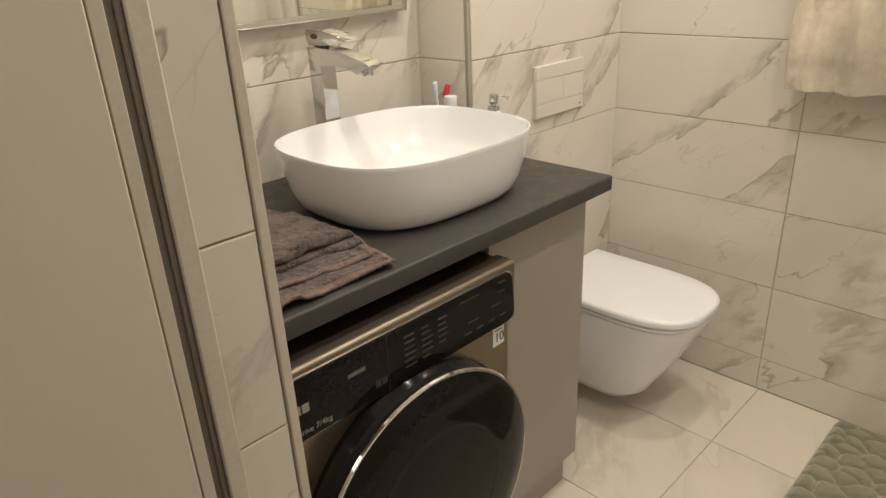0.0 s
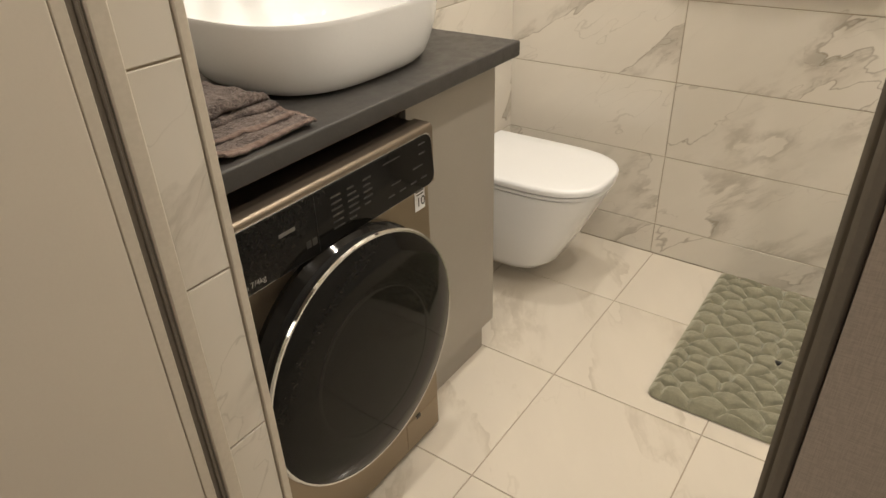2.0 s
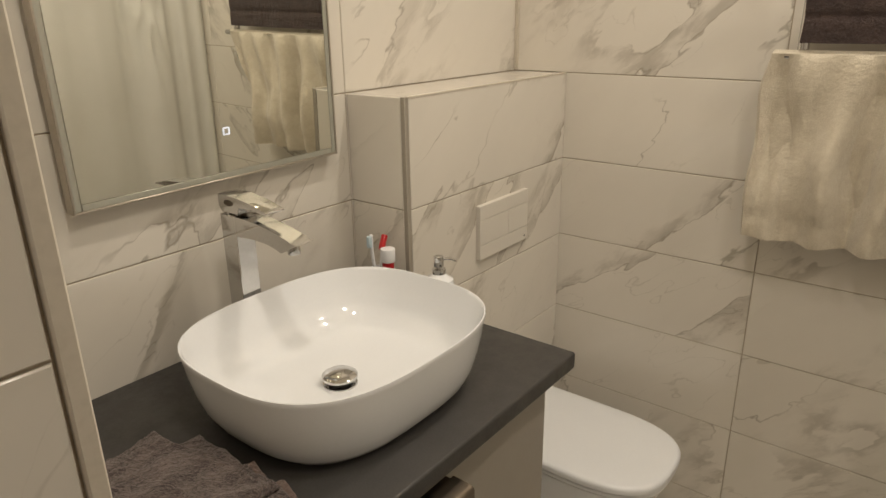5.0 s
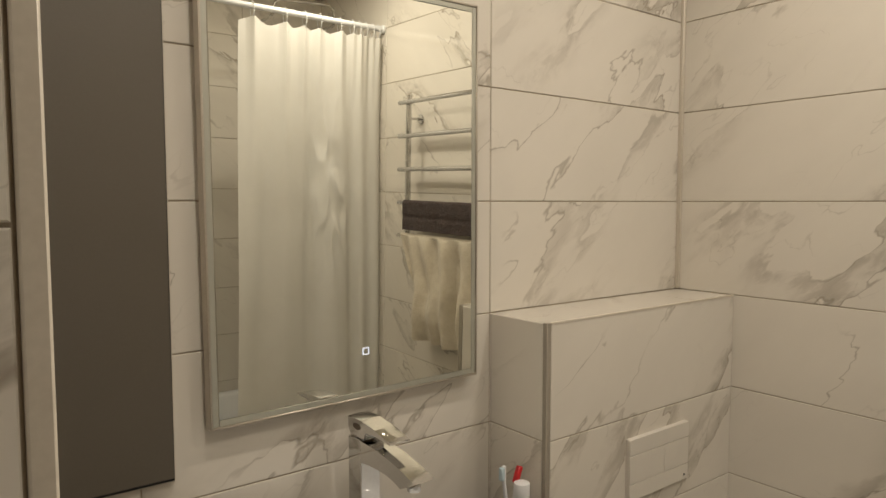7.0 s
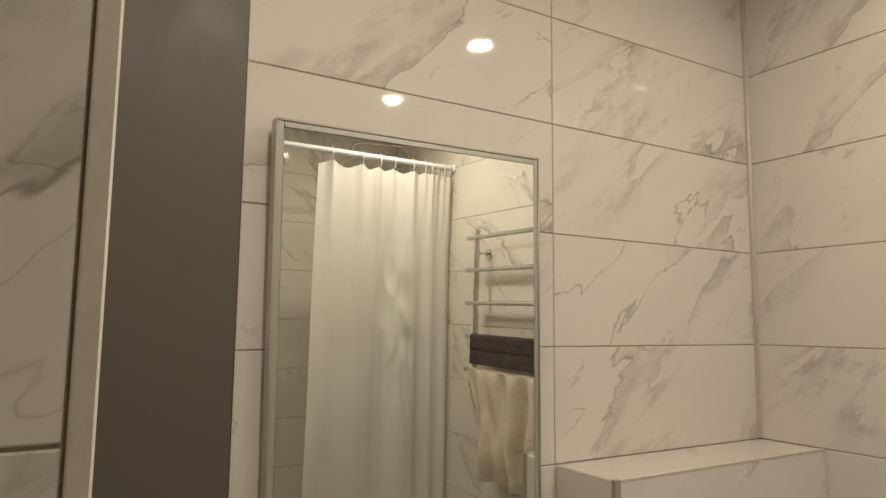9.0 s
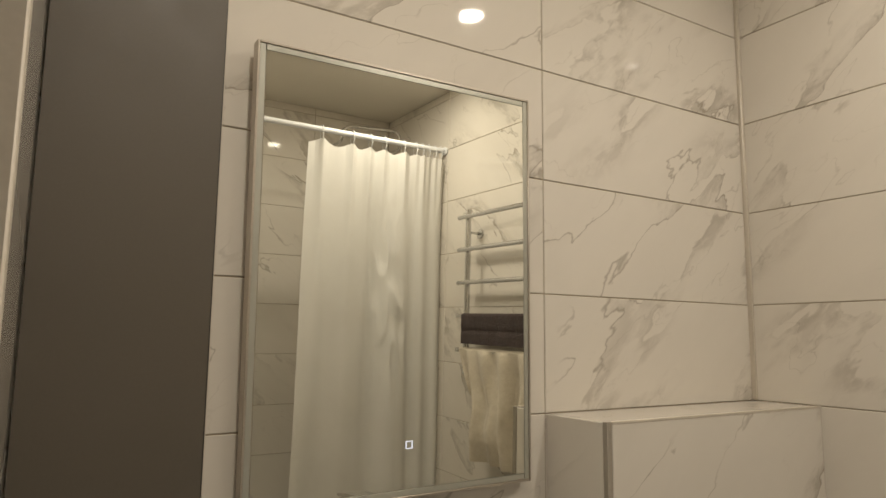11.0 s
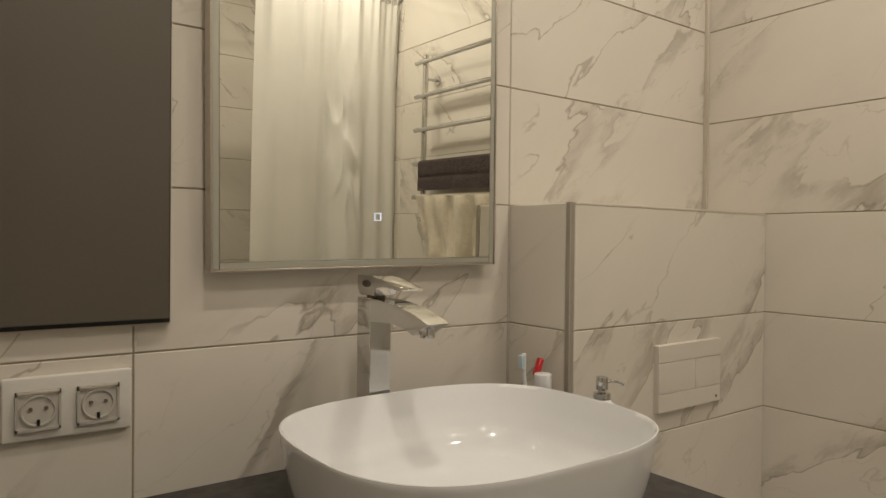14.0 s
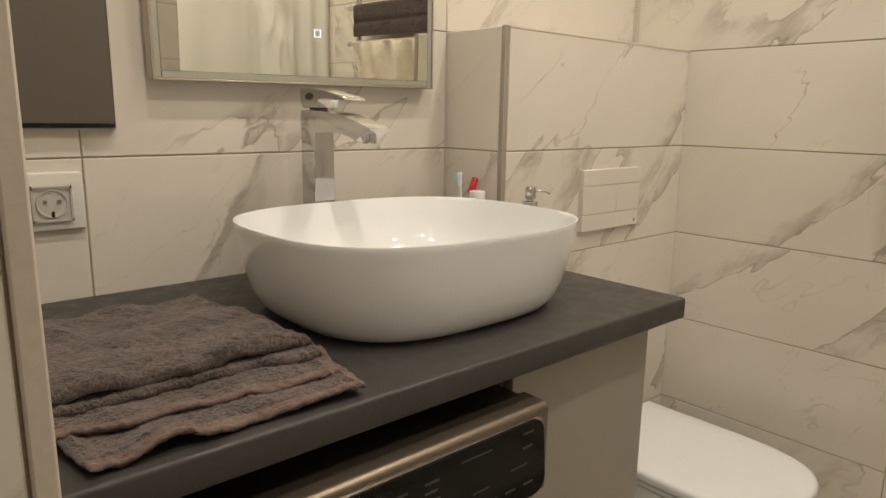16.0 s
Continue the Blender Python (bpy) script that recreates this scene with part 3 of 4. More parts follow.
def words(text, at, size, mat, parent):
    """Letters that face -y."""
    curve = bpy.data.curves.new("lettering", "FONT")
    curve.body, curve.size, curve.extrude = text, size, 0.0002
    tmp = bpy.data.objects.new("lettering", curve)
    scene.collection.objects.link(tmp)
    bpy.context.view_layer.update()
    mesh = bpy.data.meshes.new_from_object(tmp.evaluated_get(bpy.context.evaluated_depsgraph_get()))
    bpy.data.objects.remove(tmp)
    mesh.materials.clear()
    mesh.materials.append(mat)
    mesh.transform(Matrix.Translation(at) @ Matrix.Rotation(radians(90), 4, "X"))
    ob = new("lettering", mesh)
    ob.parent = parent
    return ob


washing_machine()


def basin():
    cx, cy, n = 0.9975, 1.0655, 2.9
    A, B = 0.2535, 0.2170
    dx, dy = 0.993, 1.0705      # drain
    outer = [(0.74, 0.0), (0.79, 0.002), (0.845, 0.008), (0.885, 0.020), (0.922, 0.042), (0.955, 0.073), (0.980, 0.104), (0.993, 0.127), (0.999, 0.134), (0.996, 0.1375)]
    inner = [(0.988, 0.1375), (0.979, 0.131), (0.95, 0.104), (0.90, 0.070), (0.82, 0.043), (0.68, 0.028), (0.45, 0.020), (0.24, 0.016), (0.10, 0.014)]
    rings = [squircle(cx, cy, CT + z, A * s, B * s, n if s > 0.3 else 2.0, 96) for s, z in outer + inner]
    ob = thing("wash_basin", (cx, cy, CT), "white ceramic countertop wash basin with thin rim", "basin")
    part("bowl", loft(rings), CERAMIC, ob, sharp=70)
    part("drain_ring", lathe((dx, dy, CT + 0.013), [(0.020, 0.0), (0.032, 0.0), (0.031, 0.004), (0.022, 0.004)], "z", 40), CHROME, ob, "chrome drain ring")
    part("drain_neck", cyl((dx, dy, CT + 0.020), 0.021, 0.014), BLACK, ob, "dark gap under the drain cap")
    part("drain_cap", lathe((dx, dy, CT + 0.025), [(0.030, 0.0), (0.0325, 0.003), (0.032, 0.007), (0.026, 0.011), (0.012, 0.0135), (0.001, 0.014)], "z", 40), CHROME, ob, "chrome domed pop-up cap")


basin()


def tap():
    cx, cy = 0.982, 1.311
    ob = thing("basin_tap", (cx, cy, CT), "tall square chrome single-lever basin tap", "tap")
    w, top = 0.021, 0.297
    part("flange", box(cx - w - 0.003, cx + w + 0.003, cy - w - 0.003, cy + w + 0.003, CT, CT + 0.006, 0.0015), CHROME, ob)
    part("body", box(cx - w, cx + w, cy - w, cy + w, CT + 0.004, CT + top, 0.0015), CHROME, ob)
    # spout: a broad blade that curves forward and down, thinner towards its lip
    rings = []
    for k in range(19):
        u = k / 18
        py = cy - w + 0.004 - 0.164 * u
        z = CT + top - 0.001 - 0.027 * u ** 2.1
        th = 0.039 - 0.019 * u
        lean = 0.040 * u * u
        rings.append([(cx - w + 0.0005, py, z), (cx + w - 0.0005, py, z), (cx + w - 0.0005, py + lean, z - th), (cx - w + 0.0005, py + lean, z - th)])
    bm = loft(rings)
    part("spout", bm, CHROME, ob)
    part("aerator", cyl((cx, cy - w - 0.131, CT + top - 0.043), 0.0115, 0.018, "z", 24, bevel=0.001), CHROME, ob, "round chrome aerator")
    part("cartridge", cyl((cx, cy - 0.006, CT + top + 0.002), 0.016, 0.008), DARKSTEEL, ob, "short neck under the lever")
    prof = [(cy + 0.013, 0.004), (cy + w, 0.016), (cy + w, 0.037), (cy - 0.020, 0.037), (cy - 0.066, 0.031), (cy - 0.112, 0.0205), (cy - 0.113, 0.0165), (cy - 0.066, 0.021), (cy - 0.036, 0.019), (cy - 0.033, 0.004)]
    bm = loft([[(x, a, CT + top + b) for a, b in prof] for x in (cx - w, cx + w)])
    bmesh.ops.bevel(bm, geom=list(bm.edges), offset=0.001, segments=1, affect="EDGES")
    part("lever", bm, CHROME, ob, "wedge-shaped chrome lever")
    # no recess is cut: a thin dark oval stands for its shade
    for x in (cx - w, cx + w):
        ring = lambda px: [(px, cy - 0.009 + 0.013 * math.cos(a), CT + top + 0.0235 + 0.0058 * math.sin(a)) for a in (2 * math.pi * k / 20 for k in range(20))]
        part("lever_slot", loft([ring(x - 0.0004), ring(x + 0.0004)]), DARKSTEEL, ob, "flat dark oval for the shaded recess of the lever")
    ob.rotation_euler.z = radians(2)


tap()


def toothbrush_cup():
    cx, cy = 1.318, 1.268
    ob = thing("toothbrush_cup", (cx, cy, CT), "small white tumbler holding toothbrushes", "cup")
    part("tumbler", lathe((cx, cy, CT), [(0.026, 0), (0.028, 0.004), (0.031, 0.088), (0.029, 0.088), (0.026, 0.006), (0.001, 0.006)], "z", 32), PLASTIC, ob)
    a = thing("toothbrush", (cx - 0.022, cy, CT + 0.006), "white toothbrush with pale blue bristles", "toothbrush")
    part("handle", tube([(cx - 0.008, cy, CT + 0.008), (cx - 0.02, cy + 0.002, CT + 0.09), (cx - 0.027, cy + 0.002, CT + 0.14), (cx - 0.029, cy, CT + 0.178)], 0.0042, 10), PLASTIC, a)
    part("bristles", box(cx - 0.040, cx - 0.032, cy - 0.006, cy + 0.005, CT + 0.150, CT + 0.176, 0.001), BLUE, a, "pale blue bristles")
    r = thing("toothbrush", (cx + 0.008, cy, CT + 0.006), "red-capped toothbrush in the tumbler", "toothbrush")
    part("handle", tube([(cx - 0.004, cy + 0.006, CT + 0.008), (cx + 0.008, cy + 0.008, CT + 0.10), (cx + 0.014, cy + 0.008, CT + 0.14)], 0.004, 10), PLASTIC, r)
    bm = box(-0.0058, 0.0058, -0.006, 0.006, 0, 0.036, 0.0018)
    bm.transform(Matrix.Translation((cx + 0.010, cy + 0.008, CT + 0.130)) @ Matrix.Rotation(radians(22), 4, "Y"))
    part("cap", bm, RED, r, "red travel cap")
    p = thing("toothpaste_tube", (cx + 0.012, cy - 0.012, CT + 0.006), "white toothpaste tube standing cap up", "tube")
    part("body", cyl((cx + 0.010, cy - 0.012, CT + 0.055), 0.0125, 0.10, "z", 20, 0.014), RED, p)
    part("cap", cyl((cx + 0.010, cy - 0.012, CT + 0.122), 0.0168, 0.032, "z", 24, bevel=0.002), PLASTIC, p, "white screw cap")


toothbrush_cup()


def dispenser():
    cx, cy = 1.300, 1.085
    ob = thing("soap_dispenser", (cx, cy, CT), "white soap dispenser bottle with chrome pump", "soap dispenser")
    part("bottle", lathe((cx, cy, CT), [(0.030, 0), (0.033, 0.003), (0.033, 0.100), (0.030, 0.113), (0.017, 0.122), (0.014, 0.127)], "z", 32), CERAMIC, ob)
    part("collar", cyl((cx, cy, CT + 0.131), 0.0145, 0.012, "z", 24, bevel=0.001), CHROME, ob)
    part("stem", cyl((cx, cy, CT + 0.138), 0.006, 0.024, "z", 16), CHROME, ob)
    part("pump_head", cyl((cx, cy, CT + 0.153), 0.0105, 0.022, "z", 20, 0.010, bevel=0.001), CHROME, ob)
    part("nozzle", tube([(cx, cy, CT + 0.157), (cx + 0.018, cy - 0.018, CT + 0.157), (cx + 0.026, cy - 0.026, CT + 0.152)], 0.0032, 10), CHROME, ob)


dispenser()


def counter_towel():
    """A hand towel folded over twice, its lower layers sticking out."""
    ob = thing("folded_towel", (0.58, 1.02, CT), "grey terry hand towel, loosely folded on the countertop", "towel")

    def layer(name, quad, z, thick, wave, seed, label="", lift=0.0, hem=0.0):
        a, b, c, d = (Vector((*q, 0)) for q in quad)

        def middle(u, v):
            p = a.lerp(b, u).lerp(d.lerp(c, u), v)
            e = min(u * (b - a).length, (1 - u) * (b - a).length, v * (d - a).length, (1 - v) * (d - a).length)
            roll = math.sqrt(1 - (1 - min(1.0, e / (0.55 * thick))) ** 2)
            up_down = 0.0045 * (1 + noise.noise(Vector((p.x * 13, p.y * 13, 7.0)))) + wave * noise.noise(Vector((p.x * 21, p.y * 24, seed))) + 0.14 * wave * (1 - 2 * abs(noise.noise(Vector((p.x * 33, p.y * 38, seed + 3))))) + 0.0026 * noise.noise(Vector((p.x * 150, p.y * 150, seed)))
            up_down += hem * math.exp(-((e - 0.010) / 0.004) ** 2) - 0.6 * hem * math.exp(-((e - 0.019) / 0.004) ** 2)
            w = (0.007 + 4 * hem) * noise.noise(Vector((p.x * 14, p.y * 14, seed + 9))) + 0.003 * noise.noise(Vector((p.x * 45, p.y * 45, seed + 5)))
            curl = lift * math.exp(-((p.x - 0.535) ** 2 + (p.y - 0.812) ** 2) / 0.032 ** 2)
            return Vector((p.x + w, p.y + w, z + up_down + curl)), roll

        bm = bmesh.new()
        nu, nv = 110, 90
        rows_up, rows_dn = [], []
        for i in range(nu + 1):
            # more rows near the rolled edges
            su = 0.5 - 0.5 * math.cos(math.pi * i / nu)
            ru, rd = [], []
            for j in range(nv + 1):
                sv = 0.5 - 0.5 * math.cos(math.pi * j / nv)
                p, roll = middle(su, sv)
                ru.append(bm.verts.new((p.x, p.y, p.z + thick * 0.5 * roll)))
                rd.append(ru[-1] if i in (0, nu) or j in (0, nv) else bm.verts.new((p.x, p.y, max(CT + 0.0004, p.z - thick * 0.5 * roll))))
            rows_up.append(ru), rows_dn.append(rd)
        for i in range(nu):
            for j in range(nv):
                q = (rows_up[i][j], rows_up[i + 1][j], rows_up[i + 1][j + 1], rows_up[i][j + 1])
                face = bm.faces.new(q)
                if hem and ((b - a).length * (1 - 0.5 + 0.5 * math.cos(math.pi * (i + 0.5) / nu)) < 0.011 or (d - a).length * (0.5 - 0.5 * math.cos(math.pi * (j + 0.5) / nv)) < 0.012):
                    face.material_index = 1
                q = (rows_dn[i][j + 1], rows_dn[i + 1][j + 1], rows_dn[i + 1][j], rows_dn[i][j])
                if len(set(q)) == 4 and not bm.faces.get(q):
                    bm.faces.new(q)
        return part(name, bm, [GREY_TOWEL, GREY_HEM], ob, label, sharp=80)

    layer("bottom_layer", ((0.470, 0.812), (0.737, 0.812), (0.764, 0.95), (0.43, 1.08)), CT + 0.003, 0.007, 0.006, 1, "", 0.013, 0.0014)
    layer("second_layer", ((0.43, 0.868), (0.730, 0.850), (0.752, 1.00), (0.43, 1.12)), CT + 0.010, 0.007, 0.0055, 2, "", 0.0, 0.0014)
    layer("third_layer", ((0.43, 0.910), (0.738, 0.899), (0.740, 1.12), (0.43, 1.14)), CT + 0.0175, 0.012, 0.0012, 3)
    layer("top_layer", ((0.43, 0.909), (0.729, 0.911), (0.690, 1.165), (0.43, 1.120)), CT + 0.031, 0.018, 0.0105, 4)


counter_towel()


# ---- toilet ----
def d_ring(cx, yb, ym, yf, w, z, n=2.9, seg=48):
    ring = [(cx - w, yb, z), (cx - w, (yb + ym) / 2, z)]
    for k in range(seg + 1):
        t = math.pi * k / seg
        c, s = -math.cos(t), math.sin(t)
        ring.append((cx + w * math.copysign(abs(c) ** (2 / n), c), ym - (ym - yf) * s ** (2 / n), z))
    return ring + [(cx + w, (yb + ym) / 2, z), (cx + w, yb, z)]


def toilet():
    cx = 1.775
    ob = thing("toilet", (cx, BY, 0.06), "white wall-hung toilet with closed lid", "toilet")
    body = [(0.070, 0.118, 0.885, 1.02), (0.074, 0.128, 0.868, 1.0), (0.10, 0.140, 0.838, 0.99), (0.20, 0.156, 0.785, 0.98), (0.30, 0.166, 0.735, 0.97), (0.350, 0.171, 0.712, 0.965), (0.362, 0.171, 0.709, 0.965)]
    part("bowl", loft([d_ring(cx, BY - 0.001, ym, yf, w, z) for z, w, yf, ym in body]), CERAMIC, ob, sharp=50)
    part("seat", loft([d_ring(cx, BY - 0.05, 0.965, 0.704, w, z) for z, w in ((0.3645, 0.170), (0.366, 0.174), (0.375, 0.175), (0.377, 0.173))]), PLASTIC, ob)
    part("lid", loft([d_ring(cx, BY - 0.045, 0.965, yf, w, z) for z, w, yf in ((0.380, 0.174, 0.704), (0.382, 0.178, 0.700), (0.394, 0.179, 0.699), (0.401, 0.176, 0.702), (0.4035, 0.168, 0.710), (0.404, 0.12, 0.76))]), PLASTIC, ob, "white closed lid", sharp=50)
    for hx in (cx - 0.08, cx + 0.08):
        part("hinge", cyl((hx, BY - 0.03, 0.378), 0.011, 0.03, "x", 20), CHROME, ob)


toilet()


def flush_plate():
    x0, x1, z0, z1 = 1.638, 1.875, 0.906, 1.054
    ob = thing("flush_plate", (1.757, BY, 0.980), "white dual flush plate on the tiled boxing", "flush plate")
    part("frame", box(x0, x1, BY - 0.0105, BY + 0.001, z0, z1, 0.0015), TILEWHITE, ob)
    za, zb, xm = z0 + 0.040, z1 - 0.039, x0 + 0.136
    front = BY - 0.0130
    part("top_cover", box(x0 + 0.0005, x1 - 0.0005, front, BY - 0.008, zb + 0.0008, z1 - 0.0005, 0.0008), TILEWHITE, ob)
    part("large_button", box(x0 + 0.0005, xm - 0.0006, front, BY - 0.008, za + 0.0008, zb - 0.0008, 0.0008), TILEWHITE, ob)
    part("small_button", box(xm + 0.0006, x1 - 0.0005, front, BY - 0.008, za + 0.0008, zb - 0.0008, 0.0008), TILEWHITE, ob)
    part("bottom_cover", box(x0 + 0.0005, x1 - 0.0005, front, BY - 0.008, z0 + 0.0005, za - 0.0008, 0.0008), TILEWHITE, ob)
    part("lock", cyl((x1 - 0.018, BY - 0.0128, z0 + 0.013), 0.003, 0.002, "y", 12), GREYINK, ob)


flush_plate()


# ---- bath mat ----
def bath_mat():
    x0, x1, y0, y1 = 1.385, 2.076, -0.035, 0.396
    ob = thing("bath_mat", (1.72, 0.15, 0), "sage green plush bath mat with pebble relief", "bath mat")
    rnd = random.Random(3)
    # stones of uneven size, the next one always set where there is most room
    cells = []
    for _ in range(112):
        best = max(((rnd.uniform(x0, x1), rnd.uniform(y0, y1)) for _ in range(9)), key=lambda p: min((((p[0] - q[0]) / 0.026) ** 2 + ((p[1] - q[1]) / 0.034) ** 2 for q in cells), default=1.0))
        cells.append(best)
    grid = np.array(cells)

    def place(u, v):
        x, y = x0 + (x1 - x0) * u, y0 + (y1 - y0) * v
        dx, dy = (grid[:, 0] - x) / 0.026, (grid[:, 1] - y) / 0.034
        d = np.sqrt(dx * dx + dy * dy)
        near, second = np.partition(d, 1)[:2]
        e = min(x - x0, x1 - x, y - y0, y1 - y)
        rim = min(1.0, e / 0.012)
        bulge = max(0.0, min(1.0, (second - near) / 0.55)) ** 0.6 * max(0.35, 1 - 0.22 * near ** 2)
        z = 0.004 + 0.006 * rim ** 0.5 + 0.0185 * bulge * min(1.0, e / 0.02)
        # rounded corners
        r = 0.03
        ax, ay = max(0, r - (x - x0), r - (x1 - x)), max(0, r - (y - y0), r - (y1 - y))
        h = math.hypot(ax, ay)
        if ax > 0 and ay > 0 and h > r:
            k = r / h
            x += (ax - ax * k) * (1 if x < (x0 + x1) / 2 else -1)
            y += (ay - ay * k) * (1 if y < (y0 + y1) / 2 else -1)
        return (x, y, max(z, 0.0015))
    bm = sheet(260, 180, place)
    part("plush_top", bm, MATTE_MAT, ob)
    # black block for a small dark spot in the relief
    part("dark_spot", box(1.678, 1.690, 0.108, 0.146, 0.010, 0.0250, 0.003), BLACK, ob, "small dark spot in the pebble relief")
    part("backing", box(x0 + 0.01, x1 - 0.01, y0 + 0.01, y1 - 0.01, 0.0005, 0.004), MATTE_MAT, ob)


bath_mat()


# ---- towel rail with towels ----
RAIL_X = 2.005
RUNGS = (1.423, 1.566, 1.710, 1.853, 1.996)


def towel_rail():
    ob = thing("towel_rail", (X1, 0.315, 1.40), "chrome ladder towel rail on the tiled wall", "towel rail")
    for y in (0.04, 0.60):
        part("post", tube([(RAIL_X + 0.022, y, 0.90 + 0.42), (RAIL_X + 0.022, y, 2.03)], 0.0125, 16), CHROME, ob)
        for z in (1.36, 1.93):
            b = part("bracket", tube([(RAIL_X + 0.022, y, z), (X1 + 0.001, y, z)], 0.006, 12), CHROME, ob)
            part("rosette", cyl((X1 - 0.004, y, z), 0.022, 0.010, "x", 28, bevel=0.002), CHROME, b)
    for z in RUNGS:
        part("rung", tube([(RAIL_X, 0.0, z), (RAIL_X, 0.63, z)], 0.0095, 14), CHROME, ob)


towel_rail()


def hung_towel(name, mat, z, y0, y1, front, back, label, seed, folds, thick):
    ob = thing(name, (RAIL_X, (y0 + y1) / 2, z), label, "towel")
    total = front + back

    def place(u, v):
        # v from the bottom of the front over the rung to the bottom of the back
        s = v * total
        y = y0 + (y1 - y0) * u
        down = front - s
        fall = max(0.0, min(1.0, abs(down) / 0.25))
        drop = min(1.0, abs(down) / 0.07)
        wave = folds * (0.35 * drop + 0.65 * fall) * (0.9 * abs(math.sin(u * 11 + seed + fall)) - 0.5 + 0.45 * math.sin(u * 33 + 2 * seed)) + folds * fall * 0.8 * noise.noise(Vector((u * 6, s * 5, seed)))
        r = 0.0125
        if abs(down) < r * 1.57:
            a = down / r
            x, zz = RAIL_X - r * math.sin(a), z + r * math.cos(a)
        else:
            side = 1 if down > 0 else -1
            x = RAIL_X - side * (r + 0.004 * fall) - wave * (1.0 if side > 0 else 0.4)
            x += 0.004 * side * math.exp(-((abs(down) - front + 0.055) / 0.010) ** 2)
            zz = z - (abs(down) - r * 1.57)
        y += (y1 - y) * 0.20 * fall * folds * 20
        y += 0.012 * noise.noise(Vector((s * 7, u * 2, seed + 3))) + 0.012 * fall * math.sin(u * 3.0 - 1.5) * folds * 20
        return (x, y, zz)
    part("cloth", sheet(90, 60, place, thick), mat, ob)
    return ob


hung_towel("hanging_towel", DARK_TOWEL, RUNGS[1], 0.05, 0.60, 0.135, 0.12, "dark brown-grey towel folded over the rail", 1.3, 0.004, 0.008)
hung_towel("hanging_towel", CREAM_TOWEL, RUNGS[0], 0.03, 0.655, 0.450, 0.42, "cream bath towel hanging from the lowest rung", 2.1, 0.045, 0.009)


# ---- bath and curtain ----
ROD_Y, ROD_Z = -0.277, 2.368


def bath():
    ob = thing("bathtub", (1.26, -0.59, 0), "white built-in bathtub behind the curtain", "bathtub")
    rim = 0.56
    cx, cy, a, b = (X0 + X1) / 2, (Y0 - 0.25) / 2, (X1 - X0) / 2 - 0.004, (-0.25 - Y0) / 2 - 0.004
    outer = [(1.0, 0.0, 0.002), (1.0, 0.0, rim - 0.01), (0.995, 0.0, rim)]
    rings = [squircle(cx, cy, z, a * s, b * s, 14, 64) for s, _, z in outer]
    rings += [squircle(cx, cy, z, a - d, b - d, n, 64) for d, z, n in ((0.05, rim, 8), (0.06, rim - 0.01, 7), (0.09, rim - 0.2, 5), (0.15, 0.16, 4), (0.26, 0.14, 3))]
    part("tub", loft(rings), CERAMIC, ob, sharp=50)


bath()


def shower_curtain():
    rod = thing("curtain_rod", (X1, ROD_Y, ROD_Z), "white curtain rod from wall to wall", "curtain rod")
    part("rod", tube([(X0 + 0.002, ROD_Y, ROD_Z), (X1 - 0.002, ROD_Y, ROD_Z)], 0.0125, 16), PLASTIC, rod)
    for x in (X0 + 0.006, X1 - 0.006):
        part("end_cap", cyl((x, ROD_Y, ROD_Z), 0.020, 0.012, "x", 24, bevel=0.002), PLASTIC, rod)
    ob = thing("shower_curtain", (1.72, ROD_Y, 0.25), "white vinyl shower curtain hanging in folds from rings", "shower curtain")
    xa, xb = 1.392, 2.082
    hooks = [1.455, 1.600, 1.690, 1.762, 1.860, 1.925, 1.960, 1.995, 2.030, 2.062]
    top, low = ROD_Z - 0.045, 0.20

    def place(u, v):
        x = xa + (xb - xa) * u
        grow = min(1.0, 0.45 + 0.9 * v)
        wide = 0.016 * math.sin(u * 9.5 + 0.9) + 0.006 * math.sin(u * 21 + 1.0)
        # a deep fold in the middle and closer pleats towards the wall
        wide -= 0.034 * math.exp(-((u - 0.50 - 0.06 * v) / 0.075) ** 2)
        tight = max(0.0, min(1.0, (u - 0.66) / 0.12))
        wide += tight * 0.011 * math.sin(u * 47 + 0.5 - 1.2 * v)
        # soft ridges that run down from the rings and fade out
        wide += 0.011 * sum(math.exp(-((x - h - 0.015 * v) / (0.010 + 0.05 * v)) ** 2) for h in hooks[:5]) * math.exp(-v * 2.2)
        n = 0.012 * noise.noise(Vector((u * 7, v * 2.2, 2.0)))
        crease = 0.030 * math.exp(-((u - 0.60) / 0.10) ** 2) * (1 - 2 * abs(noise.noise(Vector((u * 11 + 4 * v, v * 10 - 5 * u, 5.0)))) - 0.5) * math.exp(-((v - 0.33) / 0.16) ** 2)
        near = min(abs(x - h) for h in hooks)
        sag = 0.022 * min(1.0, near / 0.060) ** 1.2 * max(0.0, 1 - v * 7)
        dart = 0.018 * max(0.0, 1 - near / 0.03) * max(0.0, 1 - v * 6)
        x += -0.030 * v * (1 - u) ** 2 + 0.008 * math.sin(v * 4 + u * 6) * v
        return (x, ROD_Y + wide * grow + n + crease + dart, top - sag - (top - low) * v)
    part("cloth", sheet(170, 120, place, 0.0012), CURTAIN, ob)
    for h in hooks:
        ring = [(h, ROD_Y + 0.021 * math.cos(a), ROD_Z - 0.016 + 0.034 * math.sin(a)) for a in (2 * math.pi * k / 20 for k in range(21))]
        part("ring", tube(ring, 0.0018, 8, False), PLASTIC, ob, "white curtain ring")


shower_curtain()


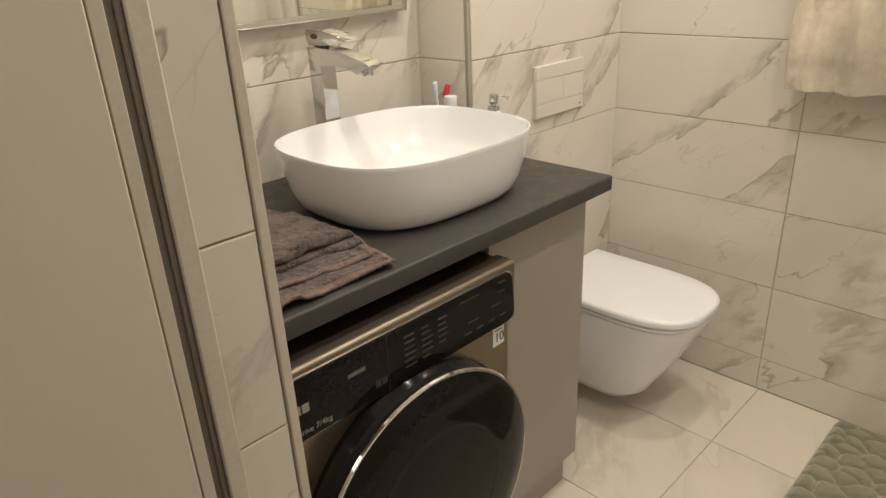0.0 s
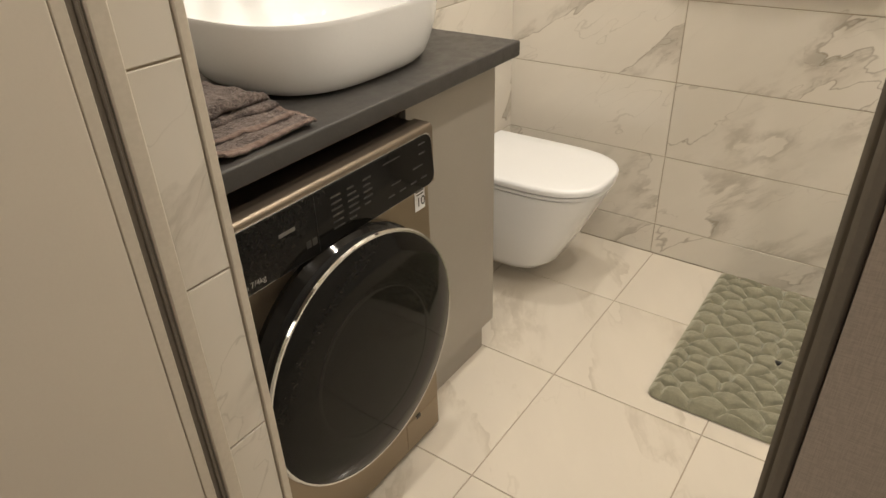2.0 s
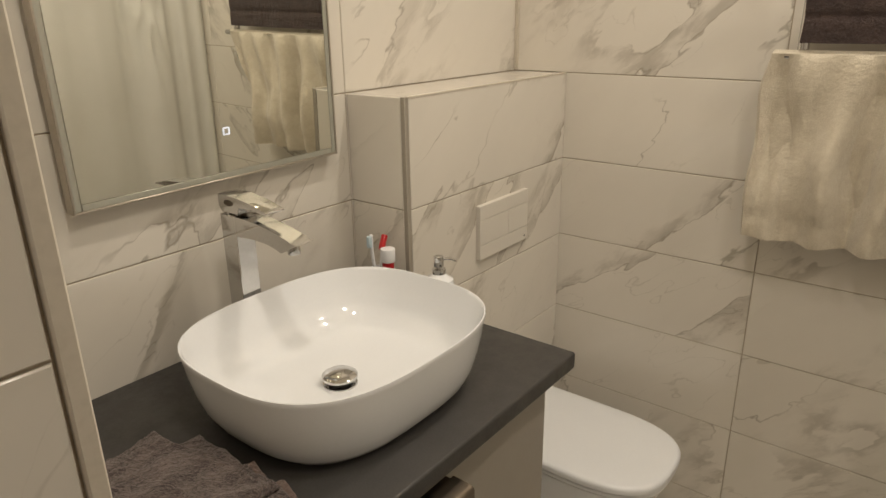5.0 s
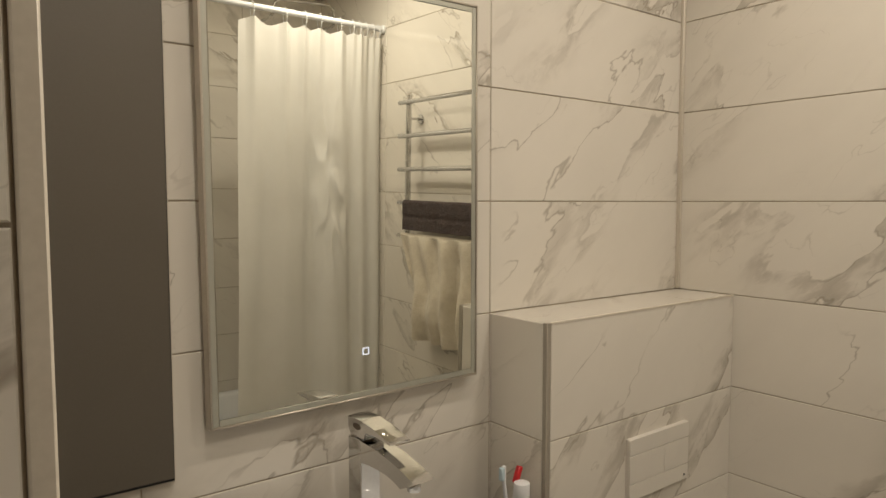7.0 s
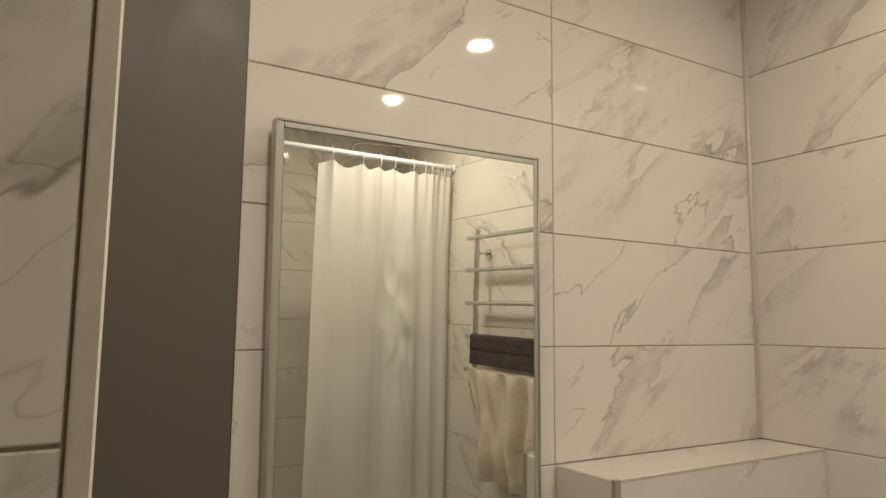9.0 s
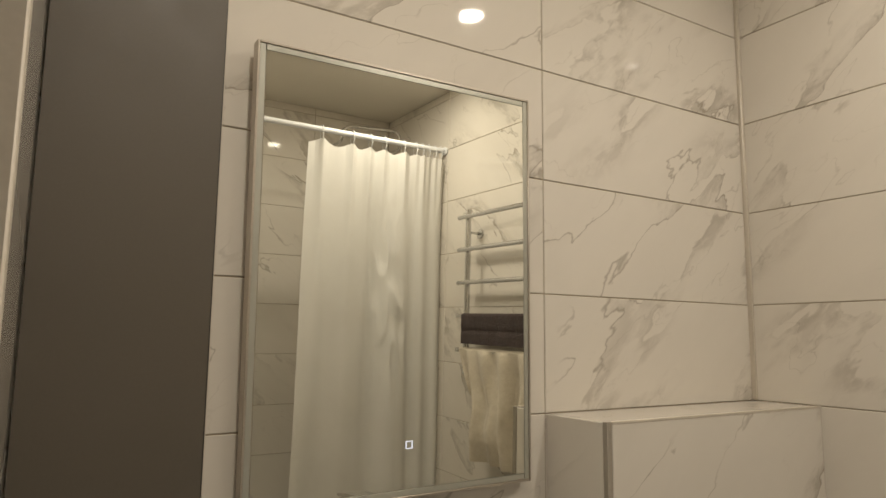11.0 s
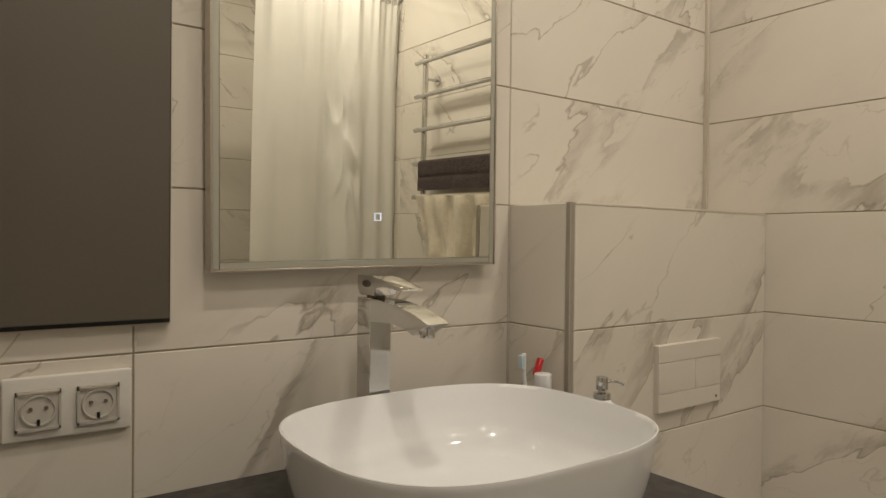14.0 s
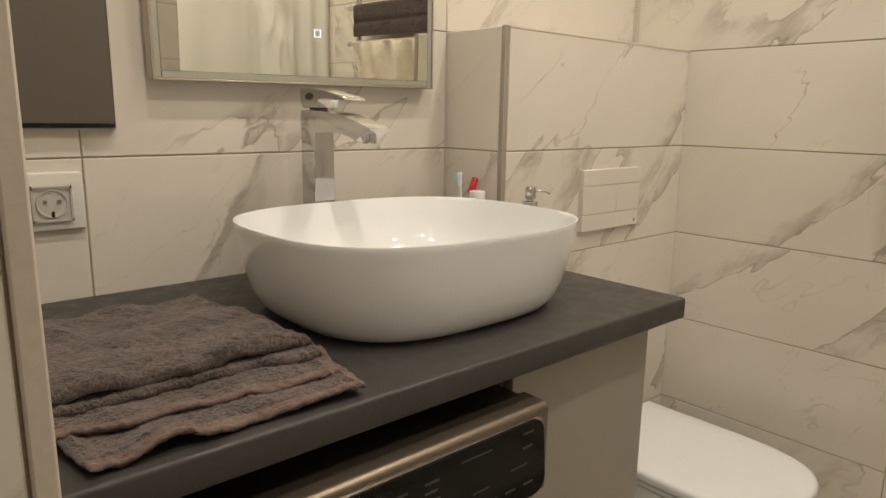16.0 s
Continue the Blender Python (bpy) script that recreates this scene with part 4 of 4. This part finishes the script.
def overhead_shower():
    ob = thing("overhead_shower", (1.935, Y0, 2.47), "bent chrome overhead shower arm", "shower arm")
    pts = [(1.690, Y0, 2.43), (1.690, -0.66, 2.43), (1.691, -0.635, 2.437), (1.692, -0.625, 2.460), (1.697, -0.622, 2.488), (1.712, -0.62, 2.505), (1.735, -0.62, 2.512),
           (1.940, -0.62, 2.529), (1.985, -0.62, 2.528), (2.008, -0.62, 2.516), (2.017, -0.622, 2.495), (2.020, -0.625, 2.466), (2.021, -0.635, 2.443), (2.021, -0.66, 2.436), (2.021, Y0, 2.436)]
    part("pipe", tube(pts, 0.008, 12), CHROME, ob)


overhead_shower()


# ---- tiles, piece by piece ----
def R(angle, x, y, z=0.0):
    return Matrix.Translation((x, y, z)) @ Matrix.Rotation(radians(angle), 4, "Z")


lay(north, R(0, 0, Y1), [X0 - 0.01, 0.622, 1.370, X1], ROWS_Z)
lay(east, R(-90, X1, 0), [-Y1, -0.6455, 0.25, -Y0], ROWS_Z)
lay(south, R(180, 0, Y0), [-X1, -1.65, -1.36, -0.90, -X0], ROWS_Z)
lay(boxing, R(0, 0, BY), [BX + 0.012, X1], ROWS_Z[:7], TILE_BOX)
lay(boxing, R(-90, BX, 0), [-Y1, -BY - 0.012], ROWS_Z[:7])
lay(boxing, Matrix.Translation((0, 0, BZ)) @ Matrix.Rotation(radians(-90), 4, "X") @ Matrix.Translation((0, 0, 0)), [BX, X1], [BY + 0.006, Y1])
lay(west_a, R(0, 0, JL), [0.3315, 0.4015], [0, 0.112, 0.362, 0.612, 0.857, 1.100, 1.352, 1.595, 1.85, 2.06], TILE_CUT)
lay(west_a, R(90, X0, 0), [JL + 0.024, Y1], ROWS_Z)
lay(west_b, R(90, X0, 0), [Y0, -0.30, JR - 0.016], ROWS_Z)
lay(floor, Matrix.Rotation(radians(-90), 4, "X"), [X0 - 0.02, 0.909, 1.327, 1.745, X1], [Y0, -0.61, -0.19, 0.23, 0.635, 1.05, Y1], FLOOR_TILE)
